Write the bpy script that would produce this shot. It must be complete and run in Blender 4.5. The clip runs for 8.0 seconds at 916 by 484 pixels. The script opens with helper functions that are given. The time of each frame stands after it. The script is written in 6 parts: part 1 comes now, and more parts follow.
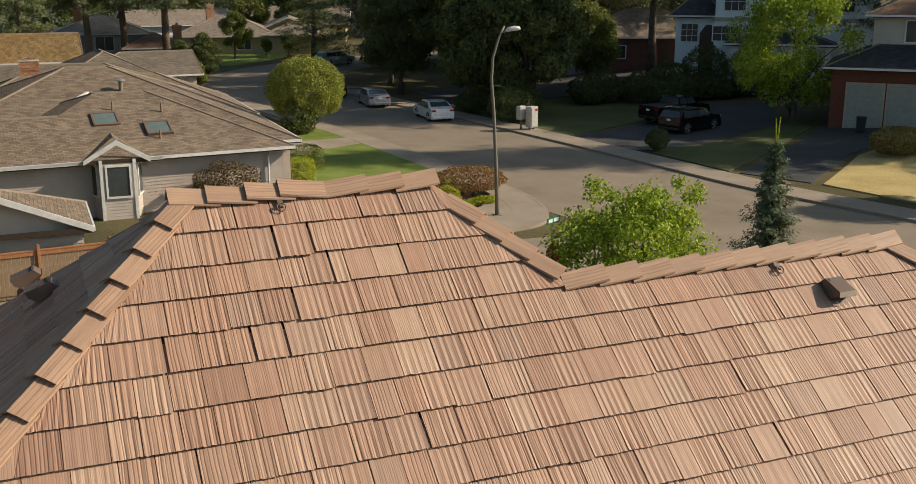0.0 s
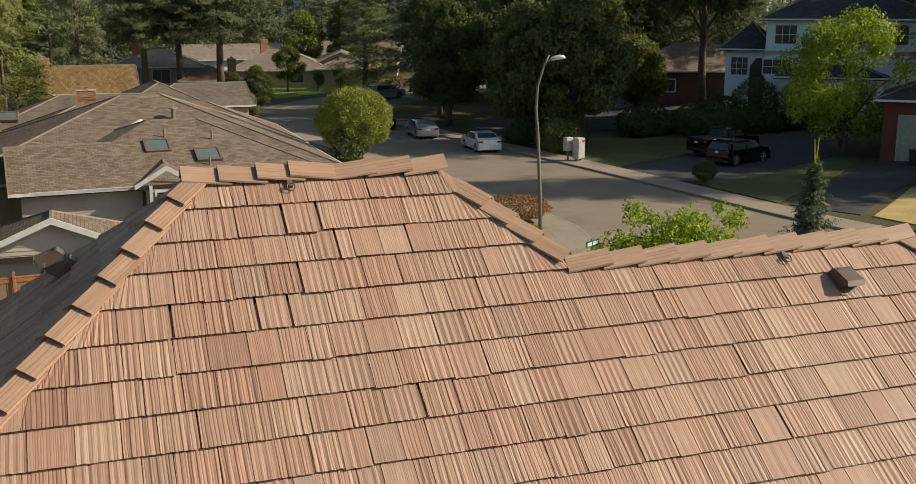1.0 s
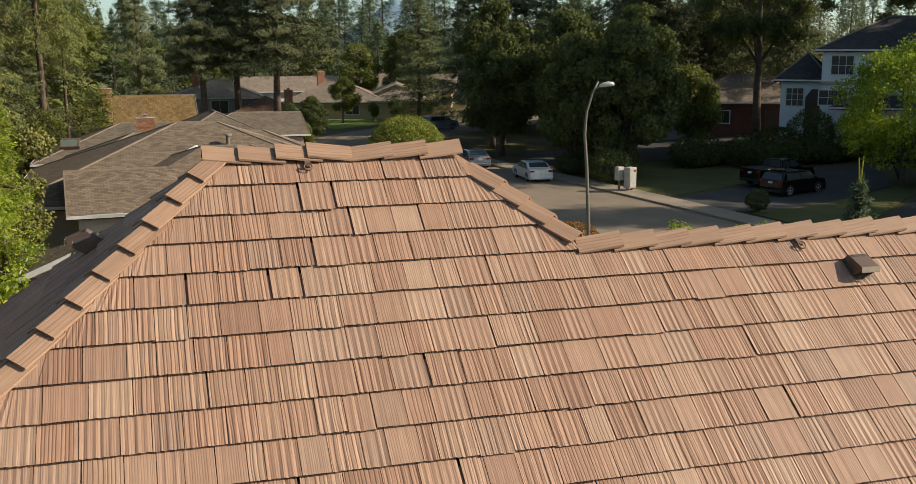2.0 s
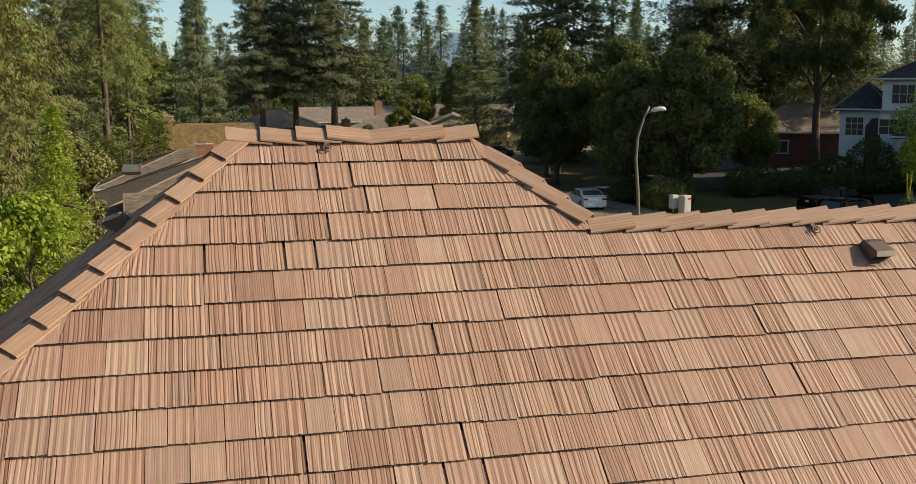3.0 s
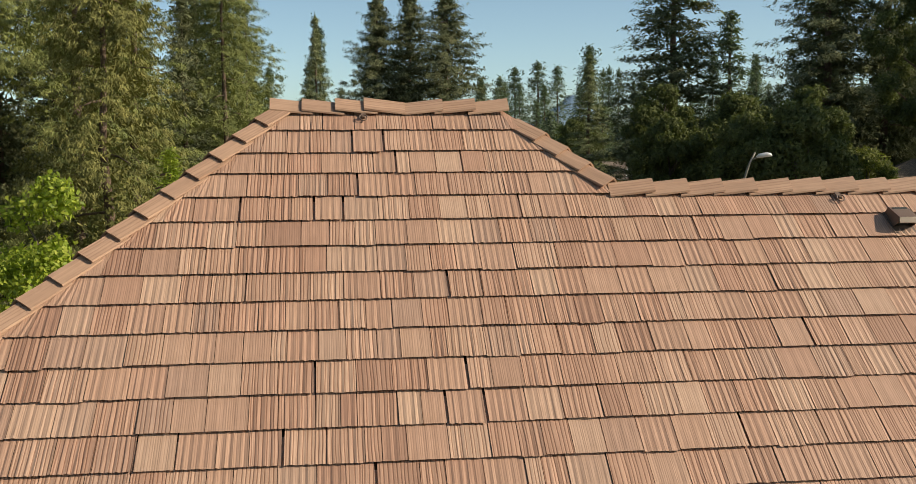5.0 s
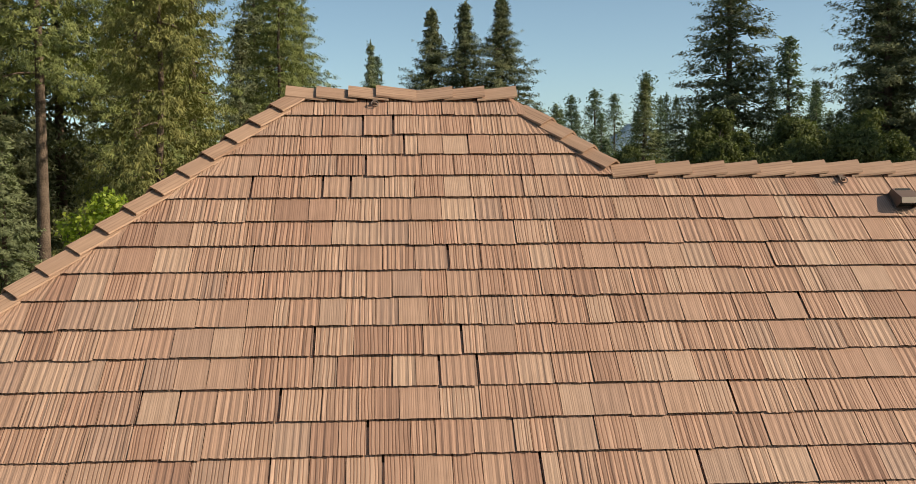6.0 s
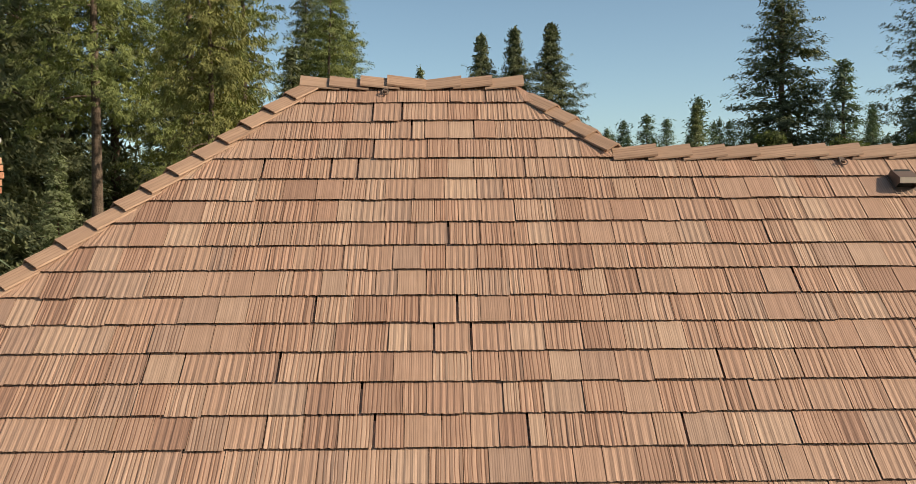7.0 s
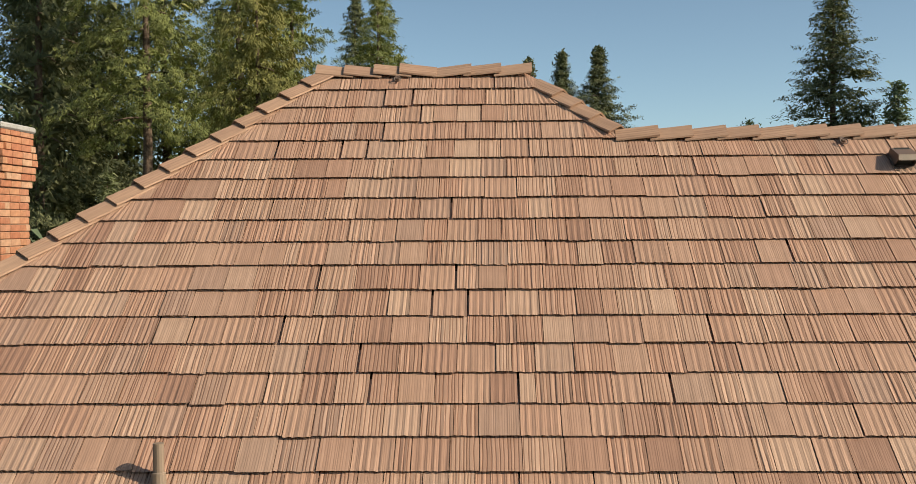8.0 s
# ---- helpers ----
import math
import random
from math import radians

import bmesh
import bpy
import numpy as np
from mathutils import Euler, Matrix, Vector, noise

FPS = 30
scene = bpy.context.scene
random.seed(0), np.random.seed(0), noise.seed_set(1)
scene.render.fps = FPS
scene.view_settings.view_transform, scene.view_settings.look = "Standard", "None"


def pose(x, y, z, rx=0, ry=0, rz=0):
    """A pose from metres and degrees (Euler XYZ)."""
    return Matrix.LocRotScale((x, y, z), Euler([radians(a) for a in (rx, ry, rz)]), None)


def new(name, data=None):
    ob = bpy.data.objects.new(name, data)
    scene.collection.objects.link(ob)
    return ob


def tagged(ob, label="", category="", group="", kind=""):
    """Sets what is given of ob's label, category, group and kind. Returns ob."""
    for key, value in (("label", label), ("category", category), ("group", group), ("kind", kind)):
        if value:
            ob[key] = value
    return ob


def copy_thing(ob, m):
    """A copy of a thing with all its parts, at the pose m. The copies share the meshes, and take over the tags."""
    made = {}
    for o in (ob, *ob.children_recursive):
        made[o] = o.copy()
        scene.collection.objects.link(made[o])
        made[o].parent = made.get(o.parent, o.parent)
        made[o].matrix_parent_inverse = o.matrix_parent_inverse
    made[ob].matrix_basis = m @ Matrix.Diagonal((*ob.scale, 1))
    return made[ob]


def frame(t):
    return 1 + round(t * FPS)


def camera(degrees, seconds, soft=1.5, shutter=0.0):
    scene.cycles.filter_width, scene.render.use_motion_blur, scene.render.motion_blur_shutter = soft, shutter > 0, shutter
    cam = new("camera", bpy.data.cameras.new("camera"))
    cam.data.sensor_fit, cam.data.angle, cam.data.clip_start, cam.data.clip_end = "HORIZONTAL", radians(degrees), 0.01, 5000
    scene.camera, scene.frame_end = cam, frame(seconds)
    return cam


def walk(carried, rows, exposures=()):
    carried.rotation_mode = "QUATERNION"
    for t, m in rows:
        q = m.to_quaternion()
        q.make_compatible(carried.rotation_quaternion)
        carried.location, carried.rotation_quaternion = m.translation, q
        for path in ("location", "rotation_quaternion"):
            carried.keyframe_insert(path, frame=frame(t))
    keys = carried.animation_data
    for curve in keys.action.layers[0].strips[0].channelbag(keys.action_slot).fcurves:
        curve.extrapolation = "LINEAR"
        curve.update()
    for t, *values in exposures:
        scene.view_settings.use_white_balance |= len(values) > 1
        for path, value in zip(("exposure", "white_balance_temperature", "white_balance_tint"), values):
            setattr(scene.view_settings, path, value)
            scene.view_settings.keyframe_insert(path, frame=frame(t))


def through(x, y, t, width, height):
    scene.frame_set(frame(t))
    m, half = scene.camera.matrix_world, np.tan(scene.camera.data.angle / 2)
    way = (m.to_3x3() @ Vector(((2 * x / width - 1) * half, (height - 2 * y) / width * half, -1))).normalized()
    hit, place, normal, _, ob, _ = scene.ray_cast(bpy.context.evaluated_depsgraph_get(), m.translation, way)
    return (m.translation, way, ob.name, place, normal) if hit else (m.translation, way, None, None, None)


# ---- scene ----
cam = camera(47.2, 8.0, 0.7)
METRES, EYE, TILT, LEAN, TURN = 4.4, 11.0, -14.5, 0.0, -22.6
ROWS = [
    (0.0, 0.0, 0.0, 0.0, 0.0, 0.0, -0.0),
    (0.5, 0.0374, -0.0138, -0.0437, 1.37, 0.97, -0.34),
    (1.0, 0.0739, -0.0273, -0.0875, 2.74, 1.93, -0.67),
    (1.5, 0.1094, -0.0395, -0.1311, 4.18, 2.84, -1.01),
    (3.0, 0.2255, -0.0722, -0.2643, 8.77, 5.39, -2.13),
    (3.5, 0.2651, -0.0809, -0.3076, 10.31, 6.18, -2.48),
    (4.0, 0.3097, -0.0894, -0.352, 11.94, 7.0, -2.88),
    (4.5, 0.3533, -0.0961, -0.3939, 13.48, 7.73, -3.23),
    (6.0, 0.5041, -0.1066, -0.5231, 18.09, 9.79, -4.32),
    (6.5, 0.5534, -0.1082, -0.5646, 19.52, 10.43, -4.63),
    (7.0, 0.6045, -0.1114, -0.6066, 20.91, 11.02, -4.94),
    (7.5, 0.6547, -0.1128, -0.6495, 22.24, 11.59, -5.24),
    (8.0, 0.7018, -0.113, -0.6952, 23.62, 12.18, -5.54),
]
walk(cam, [(t, pose(0, 0, EYE, TILT, LEAN, TURN) @ pose(METRES * x, METRES * y, METRES * z, 90 + pitch, roll, yaw)) for t, x, y, z, yaw, pitch, roll in ROWS],
     [(0.0, 0.0, 7200, 10), (8.0, 0.0, 7200, 10)])

# world: light
SUN_AZ, SUN_EL = -18.0, 32.0          # degrees from +x towards +y, degrees above the horizon
world = bpy.data.worlds.new("world")
scene.world = world
world.use_nodes = True
wn = world.node_tree
sky = wn.nodes.new("ShaderNodeTexSky")
sky.sky_type = "NISHITA"
sky.sun_disc = False
sky.sun_elevation = radians(SUN_EL)
sky.sun_rotation = radians(90 - SUN_AZ)
sky.altitude = 450
sky.air_density, sky.dust_density, sky.ozone_density = 0.6, 1.2, 1.0
wn.nodes["Background"].inputs["Strength"].default_value = 0.145
haze = wn.nodes.new("ShaderNodeMixRGB")
haze.blend_type = "MULTIPLY"
haze.inputs[0].default_value = 1.0
haze.inputs[2].default_value = (1.02, 1.125, 1.03, 1)
wn.links.new(sky.outputs[0], haze.inputs[1])
wn.links.new(haze.outputs[0], wn.nodes["Background"].inputs["Color"])
sun = new("sun", bpy.data.lights.new("sun", "SUN"))
sun.data.energy, sun.data.angle, sun.data.color = 4.9, radians(0.53), (1.0, 0.925, 0.795)
to_sun = Vector((math.cos(radians(SUN_EL)) * math.cos(radians(SUN_AZ)), math.cos(radians(SUN_EL)) * math.sin(radians(SUN_AZ)), math.sin(radians(SUN_EL))))
sun.matrix_world = Matrix.Translation((30, 0, 60)) @ to_sun.to_track_quat("Z", "Y").to_matrix().to_4x4()


# ---------------------------------------------------------------- materials
def material(name):
    m = bpy.data.materials.new(name)
    m.use_nodes = True
    nt = m.node_tree
    return m, nt, nt.nodes["Principled BSDF"]


def node(nt, kind, **sockets):
    n = nt.nodes.new("ShaderNode" + kind)
    for k, v in sockets.items():
        n.inputs[k.replace("_", " ")].default_value = v
    return n


def ramp(nt, src, stops):
    r = nt.nodes.new("ShaderNodeValToRGB")
    el = r.color_ramp.elements
    while len(el) < len(stops):
        el.new(0.5)
    for e, (p, c) in zip(el, stops):
        e.position, e.color = p, (*c, 1)
    nt.links.new(src, r.inputs["Fac"])
    return r.outputs["Color"]


def mathn(nt, op, a, b):
    n = nt.nodes.new("ShaderNodeMath")
    n.operation = op
    for s, v in zip(n.inputs, (a, b)):
        if isinstance(v, (int, float)):
            s.default_value = v
        else:
            nt.links.new(v, s)
    return n.outputs[0]


def mix(nt, fac, a, b, blend="MIX"):
    n = nt.nodes.new("ShaderNodeMixRGB")
    n.blend_type = blend
    for s, v in zip(n.inputs, (fac, a, b)):
        if isinstance(v, (int, float)):
            s.default_value = v
        elif isinstance(v, tuple):
            s.default_value = (*v, 1)
        else:
            nt.links.new(v, s)
    return n.outputs[0]


def randomness(nt):
    """One number per piece: the object's random value and the island's, wrapped."""
    o = nt.nodes.new("ShaderNodeObjectInfo")
    g = nt.nodes.new("ShaderNodeNewGeometry")
    return mathn(nt, "FRACT", mathn(nt, "ADD", o.outputs["Random"], g.outputs["Random Per Island"]), 0)


def stretched(nt, coord, scale):
    t = nt.nodes.new("ShaderNodeTexCoord")
    mp = nt.nodes.new("ShaderNodeMapping")
    mp.inputs["Scale"].default_value = scale
    nt.links.new(t.outputs[coord], mp.inputs["Vector"])
    return mp.outputs["Vector"]


def add_bump(nt, bsdf, height, strength, distance):
    b = node(nt, "Bump", Strength=strength, Distance=distance)
    nt.links.new(height, b.inputs["Height"])
    nt.links.new(b.outputs["Normal"], bsdf.inputs["Normal"])


def surface(name, dark, light, scale=3.0, rough=0.8, metal=0.0, fine=60.0, bump=0.3, depth=0.01, spec=0.4, coord="Object"):
    """Two colours mixed by a broad and a fine noise, with a fine relief."""
    m, nt, bs = material(name)
    v = stretched(nt, coord, (1, 1, 1))
    n1 = node(nt, "TexNoise", Scale=scale, Detail=5.0, Roughness=0.6)
    n2 = node(nt, "TexNoise", Scale=fine, Detail=3.0)
    nt.links.new(v, n1.inputs["Vector"])
    nt.links.new(v, n2.inputs["Vector"])
    f = mathn(nt, "ADD", mathn(nt, "MULTIPLY", n1.outputs["Fac"], 0.65), mathn(nt, "MULTIPLY", n2.outputs["Fac"], 0.35))
    nt.links.new(ramp(nt, f, ((0.33, dark), (0.67, light))), bs.inputs["Base Color"])
    bs.inputs["Roughness"].default_value = rough
    bs.inputs["Metallic"].default_value = metal
    bs.inputs["Specular IOR Level"].default_value = spec
    if bump:
        add_bump(nt, bs, n2.outputs["Fac"], bump, depth)
    return m


def shake_material(name, tones, grain=1.0, depth=0.8):
    """Moulded composite shake: a tone for each piece; some are combed finely, some carry coarse wavy grooves, all up the slope."""
    m, nt, bs = material(name)
    r = randomness(nt)
    coarse = mathn(nt, "GREATER_THAN", mathn(nt, "FRACT", mathn(nt, "MULTIPLY", r, 13.7), 0), 0.47)
    t = nt.nodes.new("ShaderNodeTexCoord")
    sep = nt.nodes.new("ShaderNodeSeparateXYZ")
    nt.links.new(t.outputs["Object"], sep.inputs[0])

    def noise(across, along, detail):
        n = node(nt, "TexNoise", Scale=1.0, Detail=detail, Roughness=0.6)
        n.noise_dimensions = "4D"
        nt.links.new(stretched(nt, "Object", (across, along, 1)), n.inputs["Vector"])
        nt.links.new(mathn(nt, "MULTIPLY", r, 97.0), n.inputs["W"])
        return n.outputs["Fac"]

    def ribs(count, wander):
        """Grooves between ribs of uneven width: nearness to the rib's edge, and the rib's own shade."""
        bend = mathn(nt, "MULTIPLY", noise(5, 3.0, 1.0), wander)
        w = mathn(nt, "ADD", mathn(nt, "MULTIPLY", sep.outputs["X"], count * grain), mathn(nt, "ADD", bend, mathn(nt, "MULTIPLY", r, 531.0)))
        out = []
        for feature in ("DISTANCE_TO_EDGE", "F1"):
            vo = nt.nodes.new("ShaderNodeTexVoronoi")
            vo.voronoi_dimensions, vo.feature = "1D", feature
            vo.inputs["Scale"].default_value = 1.0
            nt.links.new(w, vo.inputs["W"])
            out.append(vo.outputs["Distance" if feature != "F1" else "Color"])
        return out

    wide_edge, wide_shade = ribs(42.0, 0.9)
    fine_edge, fine_shade = ribs(66.0, 0.12)
    tone = ramp(nt, r, [(i / (len(tones) - 1), c) for i, c in enumerate(tones)])
    # colour darkens near rib edges: the grooves' shade is put into it
    groove_shade = ramp(nt, wide_edge, ((0.01, (0.36, 0.25, 0.18)), (0.06, (0.64, 0.54, 0.47)), (0.16, (0.97, 0.96, 0.95)), (0.4, (1.08, 1.08, 1.08))))
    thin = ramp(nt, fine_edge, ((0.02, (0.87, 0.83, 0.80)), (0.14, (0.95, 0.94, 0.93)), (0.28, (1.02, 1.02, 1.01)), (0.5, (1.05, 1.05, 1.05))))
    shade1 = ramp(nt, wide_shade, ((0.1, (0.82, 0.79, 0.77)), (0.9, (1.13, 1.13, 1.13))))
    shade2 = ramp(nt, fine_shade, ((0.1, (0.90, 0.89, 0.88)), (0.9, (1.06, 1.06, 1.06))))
    c = mix(nt, depth, tone, mix(nt, coarse, thin, groove_shade), "MULTIPLY")
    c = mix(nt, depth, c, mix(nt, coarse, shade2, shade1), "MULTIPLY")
    c = mix(nt, 0.35, c, ramp(nt, noise(60, 5, 3.0), ((0.3, (0.70, 0.66, 0.63)), (0.7, (1.22, 1.22, 1.2)))), "MULTIPLY")
    blot = node(nt, "TexNoise", Scale=7.0, Detail=5.0)
    nt.links.new(t.outputs["Object"], blot.inputs["Vector"])
    c = mix(nt, 0.2, c, ramp(nt, blot.outputs["Fac"], ((0.3, (0.78, 0.76, 0.74)), (0.7, (1.15, 1.14, 1.12)))), "MULTIPLY")
    nt.links.new(c, bs.inputs["Base Color"])
    bs.inputs["Roughness"].default_value = 0.5
    bs.inputs["Specular IOR Level"].default_value = 0.32
    h = nt.nodes.new("ShaderNodeMix")
    nt.links.new(coarse, h.inputs[0])
    nt.links.new(mathn(nt, "MULTIPLY", mathn(nt, "MINIMUM", fine_edge, 0.3), 0.3), h.inputs[2])
    nt.links.new(mathn(nt, "MINIMUM", wide_edge, 0.25), h.inputs[3])
    add_bump(nt, bs, h.outputs[0], depth * 0.8, 0.010)
    return m


def shingle_material(name, c1, c2, c3, row=0.14, wide=0.32):
    """Roofing in courses, laid by the roof's own u (along the eave) and v (up the slope), in metres."""
    m, nt, bs = material(name)
    t = nt.nodes.new("ShaderNodeTexCoord")
    b = node(nt, "TexBrick", Scale=1.0, Mortar_Size=0.009, Mortar_Smooth=0.5, Brick_Width=wide, Row_Height=row)
    b.inputs["Color1"].default_value, b.inputs["Color2"].default_value, b.inputs["Mortar"].default_value = (*c1, 1), (*c2, 1), (*c3, 1)
    nt.links.new(t.outputs["UV"], b.inputs["Vector"])
    n1 = node(nt, "TexNoise", Scale=0.6, Detail=5.0)
    n2 = node(nt, "TexNoise", Scale=25.0, Detail=2.0)
    nt.links.new(t.outputs["UV"], n1.inputs["Vector"])
    nt.links.new(t.outputs["UV"], n2.inputs["Vector"])
    c = mix(nt, 0.5, b.outputs["Color"], ramp(nt, n1.outputs["Fac"], ((0.3, (0.65, 0.66, 0.66)), (0.7, (1.25, 1.2, 1.15)))), "MULTIPLY")
    c = mix(nt, 0.5, c, ramp(nt, n2.outputs["Fac"], ((0.3, (0.6, 0.6, 0.6)), (0.7, (1.3, 1.3, 1.3)))), "MULTIPLY")
    nt.links.new(c, bs.inputs["Base Color"])
    bs.inputs["Roughness"].default_value = 0.85
    bs.inputs["Specular IOR Level"].default_value = 0.25
    add_bump(nt, bs, b.outputs["Fac"], -1.0, 0.03)
    return m


def siding_material(name, c1, c2, row=0.15):
    """Lapped boards: level saw-tooth relief and a little uneven paint."""
    m, nt, bs = material(name)
    t = nt.nodes.new("ShaderNodeTexCoord")
    sep = nt.nodes.new("ShaderNodeSeparateXYZ")
    nt.links.new(t.outputs["Object"], sep.inputs[0])
    saw = mathn(nt, "FRACT", mathn(nt, "MULTIPLY", sep.outputs["Z"], 12.0 / row), 0)
    n1 = node(nt, "TexNoise", Scale=1.4, Detail=5.0)
    nt.links.new(t.outputs["Object"], n1.inputs["Vector"])
    c = ramp(nt, n1.outputs["Fac"], ((0.3, c1), (0.7, c2)))
    nt.links.new(c, bs.inputs["Base Color"])
    bs.inputs["Roughness"].default_value = 0.6
    add_bump(nt, bs, saw, -0.05, 0.002)
    return m


def leaf_material(name, tones, rough=0.6, through=0.25, vary=0.55):
    """Leaves or needles: a tone for each leaf, and some light that comes through."""
    m, nt, bs = material(name)
    r = randomness(nt)
    big = node(nt, "TexNoise", Scale=0.9, Detail=4.0)
    t = nt.nodes.new("ShaderNodeTexCoord")
    nt.links.new(t.outputs["Object"], big.inputs["Vector"])
    f = mathn(nt, "ADD", mathn(nt, "MULTIPLY", r, vary), mathn(nt, "MULTIPLY", big.outputs["Fac"], 1.0 - vary))
    c = ramp(nt, f, [(0.15 + 0.7 * i / (len(tones) - 1), q) for i, q in enumerate(tones)])
    nt.links.new(c, bs.inputs["Base Color"])
    bs.inputs["Roughness"].default_value = rough
    bs.inputs["Specular IOR Level"].default_value = 0.25
    tr = nt.nodes.new("ShaderNodeBsdfTranslucent")
    nt.links.new(mix(nt, 1.0, c, (1.1, 1.25, 0.6), "MULTIPLY"), tr.inputs["Color"])
    ms = nt.nodes.new("ShaderNodeMixShader")
    ms.inputs[0].default_value = through
    nt.links.new(bs.outputs[0], ms.inputs[1])
    nt.links.new(tr.outputs[0], ms.inputs[2])
    nt.links.new(ms.outputs[0], nt.nodes["Material Output"].inputs["Surface"])
    return m


def brick_material(name, tones):
    m, nt, bs = material(name)
    r = randomness(nt)
    n1 = node(nt, "TexNoise", Scale=14.0, Detail=5.0)
    n2 = node(nt, "TexNoise", Scale=90.0, Detail=3.0)
    t = nt.nodes.new("ShaderNodeTexCoord")
    nt.links.new(t.outputs["Object"], n1.inputs["Vector"])
    nt.links.new(t.outputs["Object"], n2.inputs["Vector"])
    c = ramp(nt, r, [(i / (len(tones) - 1), q) for i, q in enumerate(tones)])
    c = mix(nt, 0.5, c, ramp(nt, n1.outputs["Fac"], ((0.3, (0.6, 0.58, 0.56)), (0.7, (1.3, 1.3, 1.3)))), "MULTIPLY")
    nt.links.new(c, bs.inputs["Base Color"])
    bs.inputs["Roughness"].default_value = 0.9
    add_bump(nt, bs, n2.outputs["Fac"], 0.5, 0.004)
    return m


def plain(name, colour, rough=0.5, metal=0.0, spec=0.5, coat=0.0):
    m, nt, bs = material(name)
    n1 = node(nt, "TexNoise", Scale=4.0, Detail=4.0)
    t = nt.nodes.new("ShaderNodeTexCoord")
    nt.links.new(t.outputs["Object"], n1.inputs["Vector"])
    c = ramp(nt, n1.outputs["Fac"], ((0.3, tuple(0.88 * q for q in colour)), (0.7, tuple(min(1, 1.06 * q) for q in colour))))
    nt.links.new(c, bs.inputs["Base Color"])
    bs.inputs["Roughness"].default_value, bs.inputs["Metallic"].default_value = rough, metal
    bs.inputs["Specular IOR Level"].default_value = spec
    bs.inputs["Coat Weight"].default_value = coat
    return m


SHAKE_TONES = [(0.343, 0.196, 0.139), (0.438, 0.275, 0.198), (0.41, 0.24, 0.17), (0.486, 0.321, 0.235), (0.447, 0.266, 0.189), (0.4, 0.26, 0.195), (0.505, 0.335, 0.243), (0.429, 0.254, 0.18), (0.466, 0.292, 0.208)]
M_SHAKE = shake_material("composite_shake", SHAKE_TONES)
M_CAP = shake_material("composite_ridge_cap", [(0.39, 0.245, 0.17), (0.455, 0.292, 0.203), (0.42, 0.265, 0.182)], 1.0, 0.4)
M_FELT = surface("roofing_felt", (0.065, 0.032, 0.018), (0.1, 0.054, 0.032), 4)
M_VENT = plain("brown_vent_metal", (0.16, 0.105, 0.078), 0.55)
M_LIP = plain("tan_vent_lip", (0.48, 0.39, 0.31), 0.5)
M_FLASH = plain("galvanised_flashing", (0.55, 0.53, 0.50), 0.35, 0.7)
M_PIPE = plain("painted_pipe", (0.27, 0.2, 0.145), 0.55)
M_BRICK = brick_material("chimney_brick", [(0.45, 0.185, 0.1), (0.51, 0.255, 0.14), (0.42, 0.16, 0.085), (0.54, 0.33, 0.21), (0.48, 0.215, 0.115)])
M_MORTAR = surface("mortar", (0.33, 0.21, 0.135), (0.45, 0.31, 0.21), 12)
M_CROWN = surface("chimney_crown_cement", (0.32, 0.30, 0.28), (0.5, 0.48, 0.45), 9)
M_CLAY = plain("clay_flue", (0.45, 0.2, 0.12), 0.8)
M_ASPHALT = surface("asphalt", (0.21, 0.168, 0.126), (0.31, 0.25, 0.188), 0.35, 0.9, 0, 30, 0.3, 0.01, 0.2)
M_DRIVE = surface("old_driveway_asphalt", (0.05, 0.048, 0.047), (0.085, 0.08, 0.078), 0.4, 0.85, 0, 30, 0.3, 0.01)
M_CONCRETE = surface("pavement_concrete", (0.25, 0.2, 0.15), (0.37, 0.3, 0.23), 0.5, 0.85, 0, 25, 0.2, 0.01)
M_GROUND = surface("dry_ground", (0.07, 0.065, 0.032), (0.16, 0.13, 0.07), 0.12, 0.95, 0, 6, 0.5, 0.1, 0.1)
M_LAWN = surface("green_lawn", (0.12, 0.17, 0.035), (0.24, 0.28, 0.075), 0.5, 0.9, 0, 9, 0.6, 0.06, 0.1)
M_DRYLAWN = surface("dry_lawn", (0.38, 0.28, 0.12), (0.6, 0.46, 0.21), 0.35, 0.95, 0, 9, 0.6, 0.06, 0.1)
# patchy grass with the trees' shade put into its darker tones
M_SHADELAWN = surface("patchy_shade_lawn", (0.075, 0.09, 0.035), (0.17, 0.16, 0.07), 0.2, 0.95, 0, 12, 0.6, 0.06, 0.1)
M_BARKDUST = surface("bark_mulch", (0.07, 0.035, 0.022), (0.16, 0.085, 0.055), 1.5, 0.95, 0, 20, 0.6, 0.03, 0.1)
M_SHINGLE = shingle_material("brown_asphalt_shingle", (0.155, 0.115, 0.085), (0.275, 0.21, 0.157), (0.06, 0.044, 0.033), 0.145, 0.3)
M_MOSSROOF = shingle_material("ochre_tile_roof", (0.17, 0.11, 0.046), (0.275, 0.178, 0.078), (0.045, 0.027, 0.011), 0.42, 0.3)
M_GREYROOF = shingle_material("grey_shingle", (0.14, 0.112, 0.088), (0.215, 0.175, 0.138), (0.07, 0.056, 0.046))
M_CEDAR = shingle_material("weathered_cedar_shingle", (0.2, 0.16, 0.125), (0.31, 0.25, 0.2), (0.1, 0.075, 0.06), 0.2, 0.22)
M_PALEROOF = shingle_material("pale_cedar_shingle", (0.34, 0.27, 0.21), (0.46, 0.38, 0.3), (0.16, 0.12, 0.09), 0.2, 0.22)
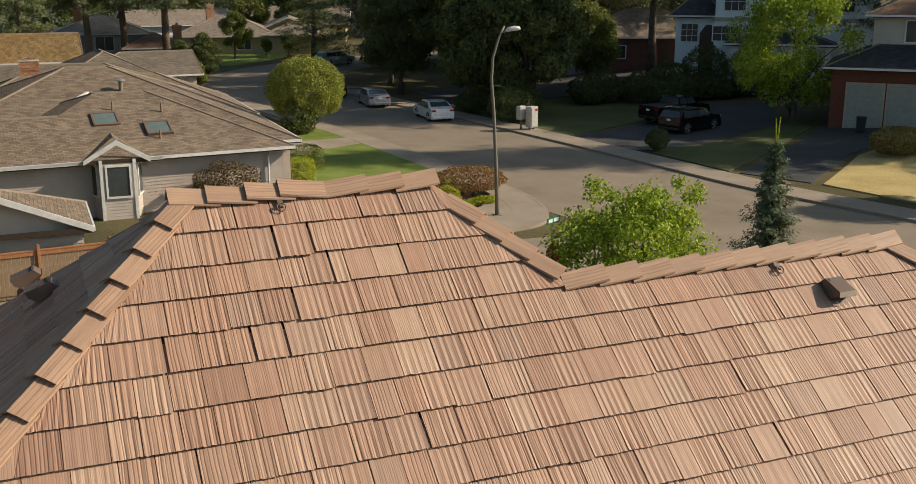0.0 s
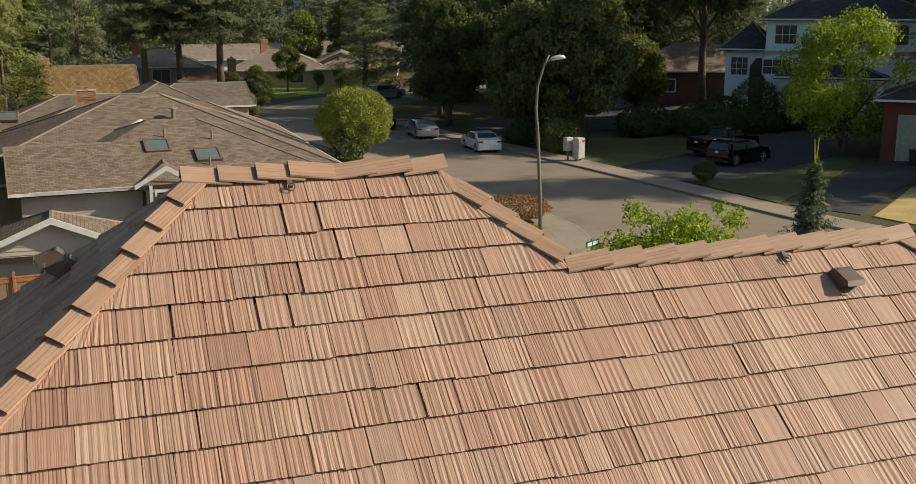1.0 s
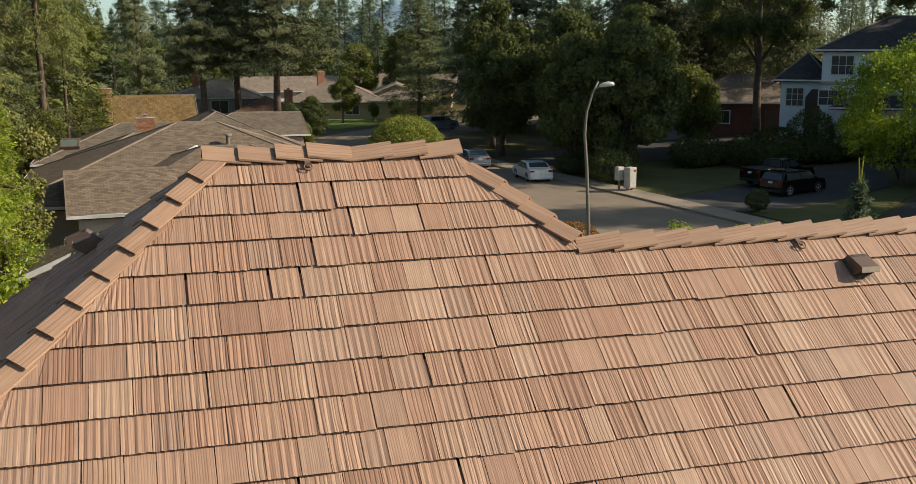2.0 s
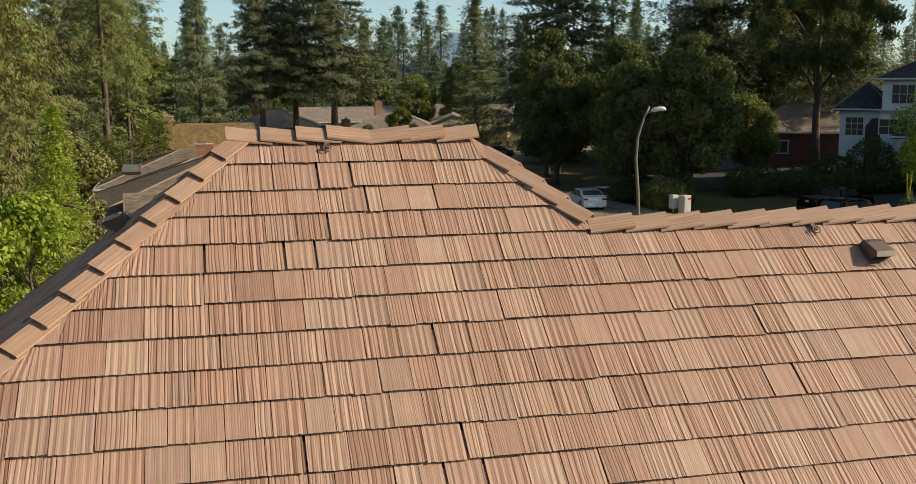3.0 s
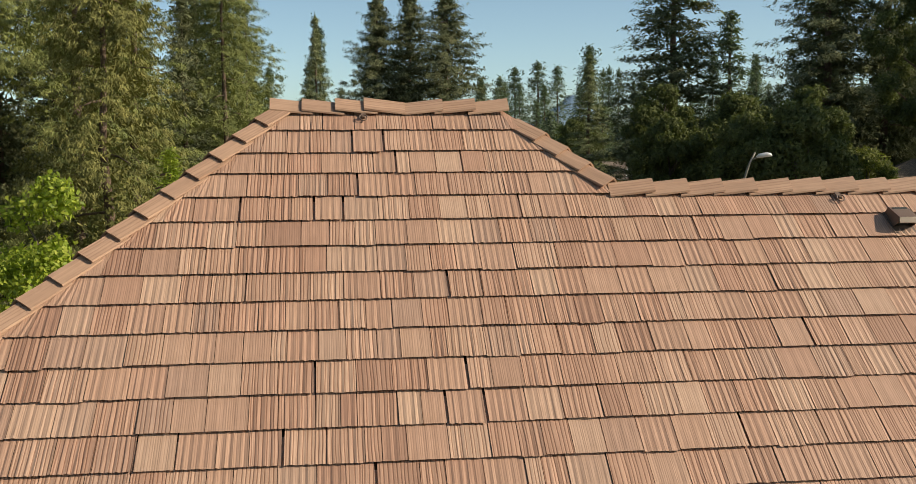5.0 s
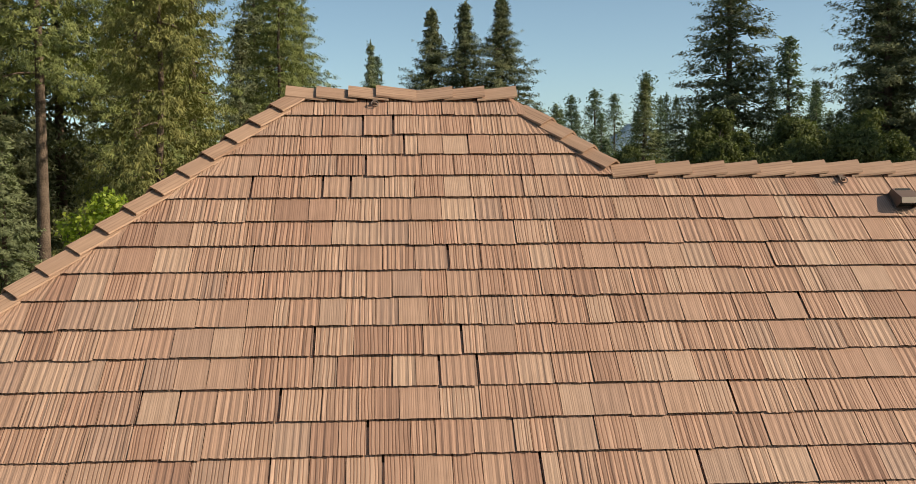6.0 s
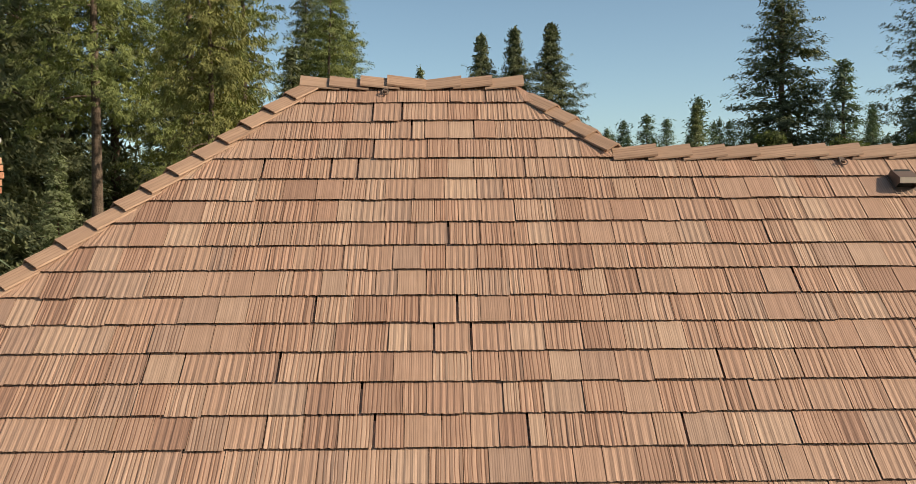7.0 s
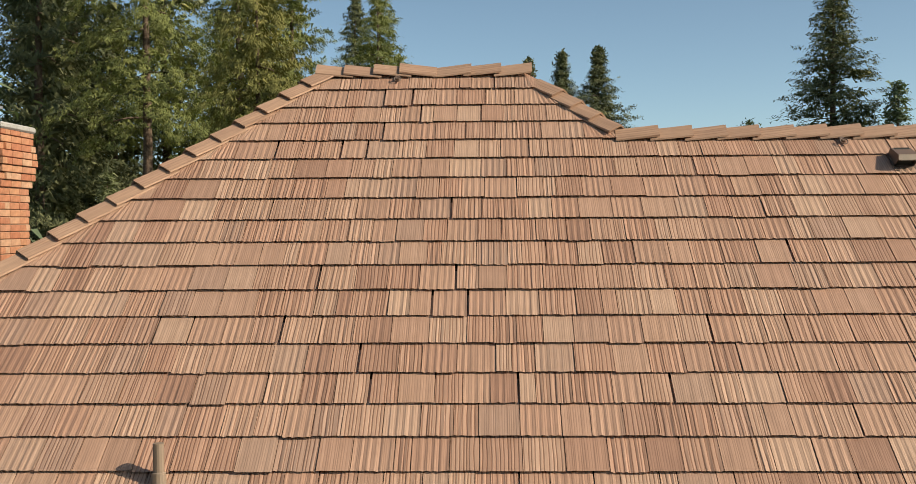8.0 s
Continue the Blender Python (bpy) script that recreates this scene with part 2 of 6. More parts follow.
M_DARKROOF = shingle_material("dark_shingle", (0.05, 0.047, 0.05), (0.085, 0.08, 0.082), (0.025, 0.024, 0.024))
M_TANROOF = shingle_material("rust_brown_shingle", (0.2, 0.115, 0.075), (0.3, 0.18, 0.12), (0.09, 0.05, 0.035), 0.2, 0.3)
M_SIDING = siding_material("taupe_lap_siding", (0.42, 0.345, 0.295), (0.5, 0.415, 0.36))
M_PINKSIDING = siding_material("pale_lap_siding", (0.5, 0.42, 0.37), (0.58, 0.5, 0.44))
M_WHITESIDING = siding_material("white_lap_siding", (0.70, 0.77, 0.77), (0.79, 0.85, 0.85))
M_GREYSIDING = siding_material("grey_lap_siding", (0.25, 0.25, 0.25), (0.32, 0.32, 0.32))
M_CREAM = siding_material("cream_siding", (0.48, 0.37, 0.2), (0.56, 0.45, 0.27))
M_REDWOOD = siding_material("red_stained_siding", (0.085, 0.026, 0.018), (0.125, 0.04, 0.028), 0.2)
M_HOUSEWALL = siding_material("beige_house_siding", (0.45, 0.4, 0.33), (0.54, 0.48, 0.4))
M_REDBRICK = brick_material("red_brick_wall", [(0.2, 0.06, 0.035), (0.27, 0.085, 0.05), (0.16, 0.05, 0.03)])
M_TRIM = plain("white_trim", (0.74, 0.72, 0.69), 0.5)
M_SILLTRIM = plain("tan_trim", (0.45, 0.36, 0.27), 0.5)
M_GARAGE = plain("green_grey_garage_door", (0.33, 0.34, 0.28), 0.5)
M_DOOR = plain("dark_door_and_arch_shade", (0.06, 0.03, 0.02), 0.5)
M_GLASS = plain("window_glass", (0.06, 0.07, 0.075), 0.08, 0.0, 0.6)
M_SKYLIGHT = plain("skylight_glass", (0.13, 0.17, 0.16), 0.12, 0.0, 0.6)
M_FENCE = surface("weathered_fence_boards", (0.19, 0.12, 0.07), (0.34, 0.24, 0.15), 2.0, 0.85, 0, 30)
M_FENCECAP = surface("stained_fence_rail", (0.3, 0.12, 0.05), (0.42, 0.19, 0.085), 2.0, 0.8, 0, 30)
M_STEEL = plain("painted_steel_pole", (0.21, 0.19, 0.15), 0.6, 0.1)
M_LAMPHEAD = plain("lamp_housing", (0.62, 0.62, 0.6), 0.4, 0.2)
M_UTIL = plain("utility_cabinet_paint", (0.52, 0.5, 0.46), 0.5)
M_SIGNGREEN = plain("green_sign", (0.01, 0.16, 0.09), 0.4)
M_SIGNRED = plain("red_sign", (0.42, 0.03, 0.02), 0.4)
M_SIGNPALE = plain("pale_green_trim", (0.45, 0.55, 0.45), 0.5)
M_WHITE = plain("white_paint", (0.78, 0.78, 0.77), 0.4)
M_CARWHITE = plain("white_car_paint", (0.76, 0.78, 0.79), 0.25, 0, 0.5, 0.8)
M_CARSILVER = plain("silver_car_paint", (0.42, 0.43, 0.44), 0.3, 0.5, 0.5, 0.8)
M_CARBLACK = plain("black_car_paint", (0.006, 0.006, 0.007), 0.18, 0, 0.35, 0.25)
M_CARBLUE = plain("pale_blue_car_paint", (0.36, 0.43, 0.5), 0.3, 0.4, 0.5, 0.8)
M_TYRE = plain("tyre_rubber", (0.02, 0.02, 0.02), 0.85)
M_RIM = plain("alloy_rim", (0.5, 0.5, 0.5), 0.3, 0.8)
M_TAIL = plain("red_tail_light", (0.35, 0.01, 0.01), 0.2)
M_CLEARLIGHT = plain("clear_head_light", (0.6, 0.62, 0.65), 0.1)
M_CHROME = plain("chrome_trim", (0.7, 0.7, 0.7), 0.15, 1.0)
M_PLASTIC = plain("black_plastic", (0.02, 0.022, 0.02), 0.6)
M_BARK = surface("fir_bark", (0.085, 0.06, 0.045), (0.21, 0.15, 0.11), 1.5, 0.95, 0, 12, 0.9, 0.06, 0.1)
M_BARK2 = surface("grey_bark", (0.08, 0.065, 0.05), (0.18, 0.15, 0.12), 3, 0.95, 0, 20, 0.8, 0.03, 0.1)
M_FIR = leaf_material("fir_needles", [(0.088, 0.11, 0.04), (0.158, 0.183, 0.062), (0.238, 0.253, 0.084), (0.326, 0.312, 0.106)], 0.8, 0.15, 0.3)
M_AIRYFIR = leaf_material("grey_green_fir_needles", [(0.13, 0.15, 0.075), (0.19, 0.21, 0.105), (0.26, 0.275, 0.135)], 0.8, 0.2, 0.3)
M_FIRDARK = leaf_material("dark_fir_needles", [(0.06, 0.074, 0.042), (0.11, 0.125, 0.064), (0.17, 0.178, 0.086), (0.25, 0.238, 0.106)], 0.8, 0.1, 0.3)
M_CEDARLEAF = leaf_material("cedar_sprays", [(0.106, 0.113, 0.039), (0.167, 0.167, 0.055), (0.233, 0.22, 0.07), (0.317, 0.277, 0.092)], 0.8, 0.15, 0.3)
M_FARFIR = leaf_material("blue_green_needles", [(0.085, 0.118, 0.075), (0.13, 0.168, 0.098), (0.18, 0.218, 0.12)], 0.8, 0.2, 0.35)
M_LEAF = leaf_material("bright_leaves", [(0.11, 0.155, 0.024), (0.22, 0.285, 0.04), (0.36, 0.42, 0.058), (0.52, 0.52, 0.11)], 0.5, 0.42, 0.5)
M_LEAFDARK = leaf_material("dark_leaves", [(0.06, 0.072, 0.032), (0.095, 0.112, 0.043), (0.135, 0.152, 0.054), (0.185, 0.195, 0.066)], 0.85, 0.25, 0.4)
M_LEAFMID = leaf_material("clipped_leaves", [(0.076, 0.094, 0.025), (0.14, 0.161, 0.041), (0.209, 0.224, 0.058), (0.292, 0.287, 0.083)], 0.5, 0.35)
M_GLOBE = leaf_material("clipped_round_leaves", [(0.112, 0.138, 0.032), (0.213, 0.237, 0.052), (0.325, 0.338, 0.075), (0.45, 0.425, 0.103)], 0.6, 0.3)
M_LEAFYELLOW = leaf_material("golden_leaves", [(0.2, 0.22, 0.018), (0.36, 0.37, 0.03), (0.52, 0.49, 0.05)], 0.5, 0.35)
M_LEAFBROWN = leaf_material("bronze_leaves", [(0.07, 0.045, 0.02), (0.13, 0.09, 0.04), (0.2, 0.13, 0.06)], 0.6, 0.2)
M_LEAFDRY = leaf_material("dry_yellow_leaves", [(0.12, 0.085, 0.03), (0.22, 0.17, 0.06), (0.34, 0.28, 0.1)], 0.7, 0.25)
M_LEAFRUST = leaf_material("rust_leaves", [(0.16, 0.07, 0.03), (0.28, 0.14, 0.06), (0.4, 0.24, 0.12)], 0.6, 0.3)
M_BLUESPRUCE = leaf_material("blue_spruce_needles", [(0.075, 0.1, 0.058), (0.12, 0.152, 0.092), (0.18, 0.22, 0.135)], 0.75, 0.2, 0.4)
# blue stands for the distance haze over the mountain
M_MOUNTAIN = plain("mountain_haze_blue", (0.2, 0.3, 0.4), 0.9)


# ---------------------------------------------------------------- mesh helpers
class Shape:
    """Collects vertices and faces, in metres."""

    def __init__(self):
        self.v, self.f, self.uv = [], [], {}

    def add(self, verts, faces):
        n = len(self.v)
        self.v += [tuple(p) for p in verts]
        self.f += [tuple(n + i for i in q) for q in faces]
        return self

    def box(self, x0, x1, y0, y1, z0, z1, m=None):
        p = [Vector((x, y, z)) for z in (z0, z1) for y in (y0, y1) for x in (x0, x1)]
        if m is not None:
            p = [m @ q for q in p]
        return self.add(p, [(0, 2, 3, 1), (4, 5, 7, 6), (0, 1, 5, 4), (1, 3, 7, 5), (3, 2, 6, 7), (2, 0, 4, 6)])

    def tube(self, path, radii, n=8, closed=False):
        path = [Vector(p) for p in path]
        if isinstance(radii, (int, float)):
            radii = [radii] * len(path)
        rings, count = [], len(path)
        for i, p in enumerate(path):
            a = path[(i + 1) % count] if closed or i + 1 < count else p
            b = path[i - 1] if closed or i else p
            d = (a - b).normalized()
            s = d.cross(Vector((0, 0, 1)) if abs(d.z) < 0.9 else Vector((1, 0, 0))).normalized()
            u = s.cross(d)
            rings.append([p + radii[i] * (math.cos(k * math.tau / n) * s + math.sin(k * math.tau / n) * u) for k in range(n)])
        faces = []
        for i in range(count if closed else count - 1):
            j = (i + 1) % count
            faces += [(i * n + k, i * n + (k + 1) % n, j * n + (k + 1) % n, j * n + k) for k in range(n)]
        if not closed:
            faces += [tuple(range(n))[::-1], tuple((count - 1) * n + k for k in range(n))]
        return self.add([q for r in rings for q in r], faces)

    def prism(self, poly, axis_from, axis_to):
        """A flat polygon swept from one offset to another."""
        a, b, n = Vector(axis_from), Vector(axis_to), len(poly)
        p = [Vector(q) + a for q in poly] + [Vector(q) + b for q in poly]
        return self.add(p, [tuple(range(n))[::-1], tuple(range(n, 2 * n))] + [(i, (i + 1) % n, n + (i + 1) % n, n + i) for i in range(n)])

    def mesh(self, name, smooth=False, bevel=0.0):
        me = bpy.data.meshes.new(name)
        me.from_pydata([tuple(p) for p in self.v], [], self.f)
        bm = bmesh.new()
        bm.from_mesh(me)
        bmesh.ops.recalc_face_normals(bm, faces=bm.faces)
        if bevel:
            edges = [e for e in bm.edges if e.is_manifold and e.calc_face_angle(0) > 0.6]
            bmesh.ops.bevel(bm, geom=edges, offset=bevel, segments=1, affect="EDGES", clamp_overlap=True)
        bm.to_mesh(me)
        bm.free()
        if smooth:
            me.polygons.foreach_set("use_smooth", [True] * len(me.polygons))
        return me


def empty(name, m, label, category, group="", kind=""):
    ob = new(name)
    ob.matrix_basis = m
    ob.empty_display_size = 0.2
    return tagged(ob, label, category, group, kind)


def part(name, shape, mat, parent=None, label="", smooth=False, bevel=0.0, m=None):
    me = shape.mesh(name, smooth, bevel) if isinstance(shape, Shape) else shape
    if not me.materials:
        me.materials.append(mat)
    ob = new(name, me)
    if parent is not None:
        ob.parent = parent
    if m is not None:
        ob.matrix_basis = m
    return tagged(ob, label)


def soup(name, verts, faces, mat):
    """A mesh straight from arrays, for leaves."""
    me = bpy.data.meshes.new(name)
    verts = np.asarray(verts, dtype=np.float32)
    faces = np.asarray(faces, dtype=np.int32)
    k = faces.shape[1]
    me.vertices.add(len(verts))
    me.vertices.foreach_set("co", verts.ravel())
    me.loops.add(faces.size)
    me.loops.foreach_set("vertex_index", faces.ravel())
    me.polygons.add(len(faces))
    me.polygons.foreach_set("loop_start", np.arange(0, faces.size, k, dtype=np.int32))
    me.update(calc_edges=True)
    me.validate()
    me.materials.append(mat)
    return me


def height(x, y):
    """The lie of the land: level round the crossing, rising to the east."""
    t = min(1.0, max(0.0, (x - 40) / 45))
    return 3.2 * t * t * (3 - 2 * t)


def on_land(x, y, rz=0):
    return pose(x, y, height(x, y), 0, 0, rz)


# ---------------------------------------------------------------- the roof in the foreground
PITCH = 0.82                               # rise over run of every slope
TH = math.atan(PITCH)
EXPO = 0.257                               # one course, along the slope
RIDGE_Y, RIDGE_Z, RIDGE_X0, RIDGE_X1 = 7.11, 9.504, 0.93, 2.70
LOW_Y = 6.335
LOW_Z = RIDGE_Z - PITCH * (RIDGE_Y - LOW_Y)
LOW_X0, LOW_X1 = RIDGE_X1 + RIDGE_Y - LOW_Y, 6.42
EAVE_Y = 1.8
EAVE_Z = RIDGE_Z - PITCH * (RIDGE_Y - EAVE_Y)
RUN, LOW_RUN = RIDGE_Y - EAVE_Y, LOW_Y - EAVE_Y
LX, RX, BY = RIDGE_X0 - RUN, RIDGE_X1 + RUN, RIDGE_Y + RUN
WX, WY = LOW_X1 + LOW_RUN, LOW_Y + LOW_RUN

house = empty("house", pose(0, 0, 0), "two-storey house with a tan composite shake hip roof", "house")
rz, lz, ez = RIDGE_Z, LOW_Z, EAVE_Z
SLOPES = {
    "front": [(LX, EAVE_Y, ez), (WX, EAVE_Y, ez), (LOW_X1, LOW_Y, lz), (LOW_X0, LOW_Y, lz), (RIDGE_X1, RIDGE_Y, rz), (RIDGE_X0, RIDGE_Y, rz)],
    "west": [(LX, BY, ez), (LX, EAVE_Y, ez), (RIDGE_X0, RIDGE_Y, rz)],
    "back": [(RX, BY, ez), (LX, BY, ez), (RIDGE_X0, RIDGE_Y, rz), (RIDGE_X1, RIDGE_Y, rz)],
    "east": [(RX, WY, ez), (RX, BY, ez), (RIDGE_X1, RIDGE_Y, rz), (LOW_X0, LOW_Y, lz)],
    "wing_back": [(WX, WY, ez), (RX, WY, ez), (LOW_X0, LOW_Y, lz), (LOW_X1, LOW_Y, lz)],
    "wing_end": [(WX, EAVE_Y, ez), (WX, WY, ez), (LOW_X1, LOW_Y, lz)],
}
slope_part = {}
for key, poly in SLOPES.items():
    s = Shape().prism(poly, (0, 0, -0.14), (0, 0, -0.012))
    slope_part[key] = part("roof_slope", s, M_FELT, house, "roof deck under overlapping shakes")
walls = Shape()
walls.box(LX + 0.5, RX - 0.5, EAVE_Y + 0.5, BY - 0.5, 0, EAVE_Z - 0.02)
walls.box(RX - 0.5, WX - 0.5, EAVE_Y + 0.5, WY - 0.5, 0, EAVE_Z - 0.02)
part("wall", walls, M_HOUSEWALL, house, "beige lap-sided outer walls")
gut = Shape().box(LX - 0.1, WX + 0.1, EAVE_Y - 0.12, EAVE_Y, ez - 0.14, ez - 0.01)
gut.box(LX - 0.12, LX, EAVE_Y, BY, ez - 0.14, ez - 0.01)
part("gutter", gut, M_TRIM, house, "white metal eaves gutter", bevel=0.01)


def shake_mesh(width, coarse, seed, length=0.48, butt=0.037):
    """A ribbed, tapered shake: x across, y up the slope, z out of it; the thick end at y = 0."""
    rnd = random.Random(seed)
    n = max(5, int(width / (0.022 if coarse else 0.03)))
    xs = [width * i / n for i in range(n + 1)]
    for i in range(1, n):
        xs[i] += rnd.uniform(-0.3, 0.3) * width / n
    amp = 0.006 if coarse else 0.002
    zs = [-(amp * (i % 2) * rnd.uniform(0.4, 1.0) + rnd.uniform(0, amp * 0.3)) for i in range(n + 1)]
    lean = rnd.uniform(-0.002, 0.002)
    s = Shape()
    rag = 0.003 if coarse else 0.001
    top0 = [(x, rnd.uniform(-rag, rag), butt + z + lean * x / width) for x, z in zip(xs, zs)]
    top1 = [(x, length, 0.003 + 0.3 * z) for x, z in zip(xs, zs)]
    lip0 = [(x, y + 0.004, z - 0.005) for x, y, z in top0]
    low0 = [(x, y + 0.17, 0.016) for x, y, z in top0]
    low1 = [(xs[0], length, -0.006), (xs[-1], length, -0.006)]
    k = n + 1
    faces = [(i, i + 1, k + i + 1, k + i) for i in range(n)]
    for q in (0, 1):
        hi_, lo_ = (0, 2 * k) if q == 0 else (2 * k, 3 * k)
        faces += [(lo_ + i, lo_ + i + 1, hi_ + i + 1, hi_ + i) for i in range(n)]
    faces += [(2 * k, 0, k, 4 * k, 3 * k), (2 * k + n, 3 * k + n, 4 * k + 1, k + n, n)]
    s.add(top0 + top1 + lip0 + low0 + low1, faces)
    me = bpy.data.meshes.new("shake")
    me.from_pydata(s.v, [], s.f)
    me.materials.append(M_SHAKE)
    return me


WIDTHS = [0.10, 0.15, 0.175, 0.20, 0.225, 0.25]
SHAKES = {}
for wi, wd in enumerate(WIDTHS):
    for va in range(6):
        SHAKES[wi, va] = shake_mesh(wd - 0.005, va % 3 != 0, 100 * wi + va)
        SHAKES[wi, va, "short"] = shake_mesh(wd - 0.005, va % 3 != 0, 100 * wi + va, 0.335)


# wider open joints between shakes, course by course, in metres along the eave
OPEN_JOINTS = {25: (1.48, 1.725), 24: (1.808,), 23: (1.508,), 22: (0.654, 1.185, 1.395), 19: (2.095,), 17: (4.516,), 16: (1.186, 2.144), 15: (1.987, 2.232),
               14: (0.997, 3.824), 13: (1.535,), 12: (1.626, 2.554, 3.503)}


def clip_x(v, lo, hi, top):
    """Keeps shakes inside the slope by sliding their vertices to its slanting sides and its ridge."""
    out = []
    for x, y, z in v:
        y = min(y, top(x))
        out.append((min(max(x, lo(y)), hi(y)), y, z))
    return out


def lay_courses(key, origin, along, up, ncourse, left, right, top, pieces, seed):
    """Courses of shakes on one slope. left(v), right(v): its sides at v metres up the slope. pieces(x, row): whether a shake there is an object of its own."""
    rnd = random.Random(seed)
    along, up = Vector(along), Vector(up)
    nrm = along.cross(up)
    base = Matrix((along, up, nrm)).transposed().to_4x4()
    base.translation = Vector(origin)
    holder = slope_part[key]
    rest_v, rest_f = [], []
    for row in range(ncourse):
        v0 = (row - 0.47) * EXPO
        lo, hi = left(v0), right(v0)
        x = lo - rnd.uniform(0.0, 0.2)
        wide = [q for q in OPEN_JOINTS.get(row, ()) if key == "front"]
        while x < hi:
            wi = rnd.choices(range(6), (1, 2, 3, 3, 4, 4))[0]
            ahead = [q for q in wide if q > x + 0.05]
            gap, squeeze = 0.006 if rnd.random() < 0.05 else 0.0, 1.0
            if ahead and ahead[0] - x < 0.46:
                room = ahead[0] - x
                if room > 0.27:
                    room /= 2
                else:
                    gap = 0.012
                wi = min(range(6), key=lambda k: abs(WIDTHS[k] - room))
                squeeze = room / WIDTHS[wi]
            va = rnd.randrange(6)
            wd = WIDTHS[wi] * squeeze
            dv, dz = rnd.gauss(0, 0.001), rnd.uniform(-0.002, 0.002)
            if rnd.random() < 0.06:
                dv -= 0.009
            if key == "front" and row == 25 and x < 1.72:
                dv -= 0.02
            if key == "front" and row == 25 and 1.45 < x < 1.7:
                dz += 0.008
            roof_top = min(top(x), top(x + wd))
            me = SHAKES[wi, va] if v0 + 0.49 < roof_top else SHAKES[wi, va, "short"]
            turn = pose(x, v0 + dv, dz, 0, 0, rnd.gauss(0, 0.13)) @ Matrix.Diagonal((squeeze, 1, 1, 1))
            end = v0 + max(p.co.y for p in me.vertices) + 0.02
            inside = end < roof_top and x > left(end) + 0.03 and x + wd < right(end) - 0.03
            if inside and pieces(x, row):
                ob = new("shake", me)
                ob.parent = holder
                ob.matrix_basis = base @ turn
            else:
                n = len(rest_v)
                rest_v += clip_x([turn @ p.co for p in me.vertices], left, right, top)
                rest_f += [tuple(n + i for i in p.vertices) for p in me.polygons]
            x += wd + gap
    me = bpy.data.meshes.new("shake_field")
    me.from_pydata(rest_v, [], rest_f)
    me.materials.append(M_SHAKE)
    ob = new("shake_field", me)
    ob.parent = holder
    ob.matrix_basis = base
    tagged(ob, "ribbed tan shakes in level courses", kind="stuff")


def front_right(v):
    run = v * math.cos(TH)
    if run <= LOW_RUN + 1e-6:
        return WX - run
    return RIDGE_X1 + RUN - run


lay_courses("front", (0, EAVE_Y, EAVE_Z), (1, 0, 0), (0, math.cos(TH), math.sin(TH)), 27,
            lambda v: LX + v * math.cos(TH), front_right,
            lambda x: (LOW_RUN if x > LOW_X0 else RUN) / math.cos(TH), lambda x, row: 13 <= row <= 25 and 0.2 < x < 5.1, 11)
lay_courses("west", (LX, BY, EAVE_Z), (0, -1, 0), (math.cos(TH), 0, math.sin(TH)), 27,
            lambda v: v * math.cos(TH), lambda v: 2 * RUN - v * math.cos(TH), lambda x: RUN / math.cos(TH), lambda x, row: False, 12)


def cap_mesh(length, d1, d2, wing=0.14, seed=0):
    """A folded cap: y along the fold, its thick, raised end at y = 0; d1, d2: the two wings' directions in the local x, z plane."""
    rnd = random.Random(seed)
    s, t, n = Shape(), 0.02, 4
    rows = []
    for y, lift, th in ((-0.0, 0.062, 0.016), (length * 0.5, 0.042, 0.015), (length, 0.024, 0.012)):
        top, low = [], []
        for d, sgn in ((d1, -1), (d2, 1)):
            ks = range(n, -1, -1) if sgn < 0 else range(1, n + 1)
            for k in ks:
                q = Vector(d) * (wing * k / n)
                rib = 0.0025 * ((k * 7 + seed) % 3) / 2
                bow = 0.009 * (1 - (k / n) ** 2) if k else 0.008
                top.append((q.x, y, q.z + lift + bow * 0.5 - rib))
                low.append((q.x, y, q.z + lift + bow * 0.5 - th))
        rows.append((top, low))
    m = len(rows[0][0])
    for top, low in rows:
        s.v += top + low
    for r in range(2):
        a, b = r * 2 * m, (r + 1) * 2 * m
        s.f += [(a + i, a + i + 1, b + i + 1, b + i) for i in range(m - 1)]
        s.f += [(a + m + i, b + m + i, b + m + i + 1, a + m + i + 1) for i in range(m - 1)]
        s.f += [(a, b, b + m, a + m), (a + m - 1, a + 2 * m - 1, b + 2 * m - 1, b + m - 1)]
    s.f += [(i, m + i, m + i + 1, i + 1) for i in range(m - 1)]
    e = 4 * m
    s.f += [(e + i, e + i + 1, e + m + i + 1, e + m + i) for i in range(m - 1)]
    me = s.mesh("cap")
    me.materials.append(M_CAP)
    return me


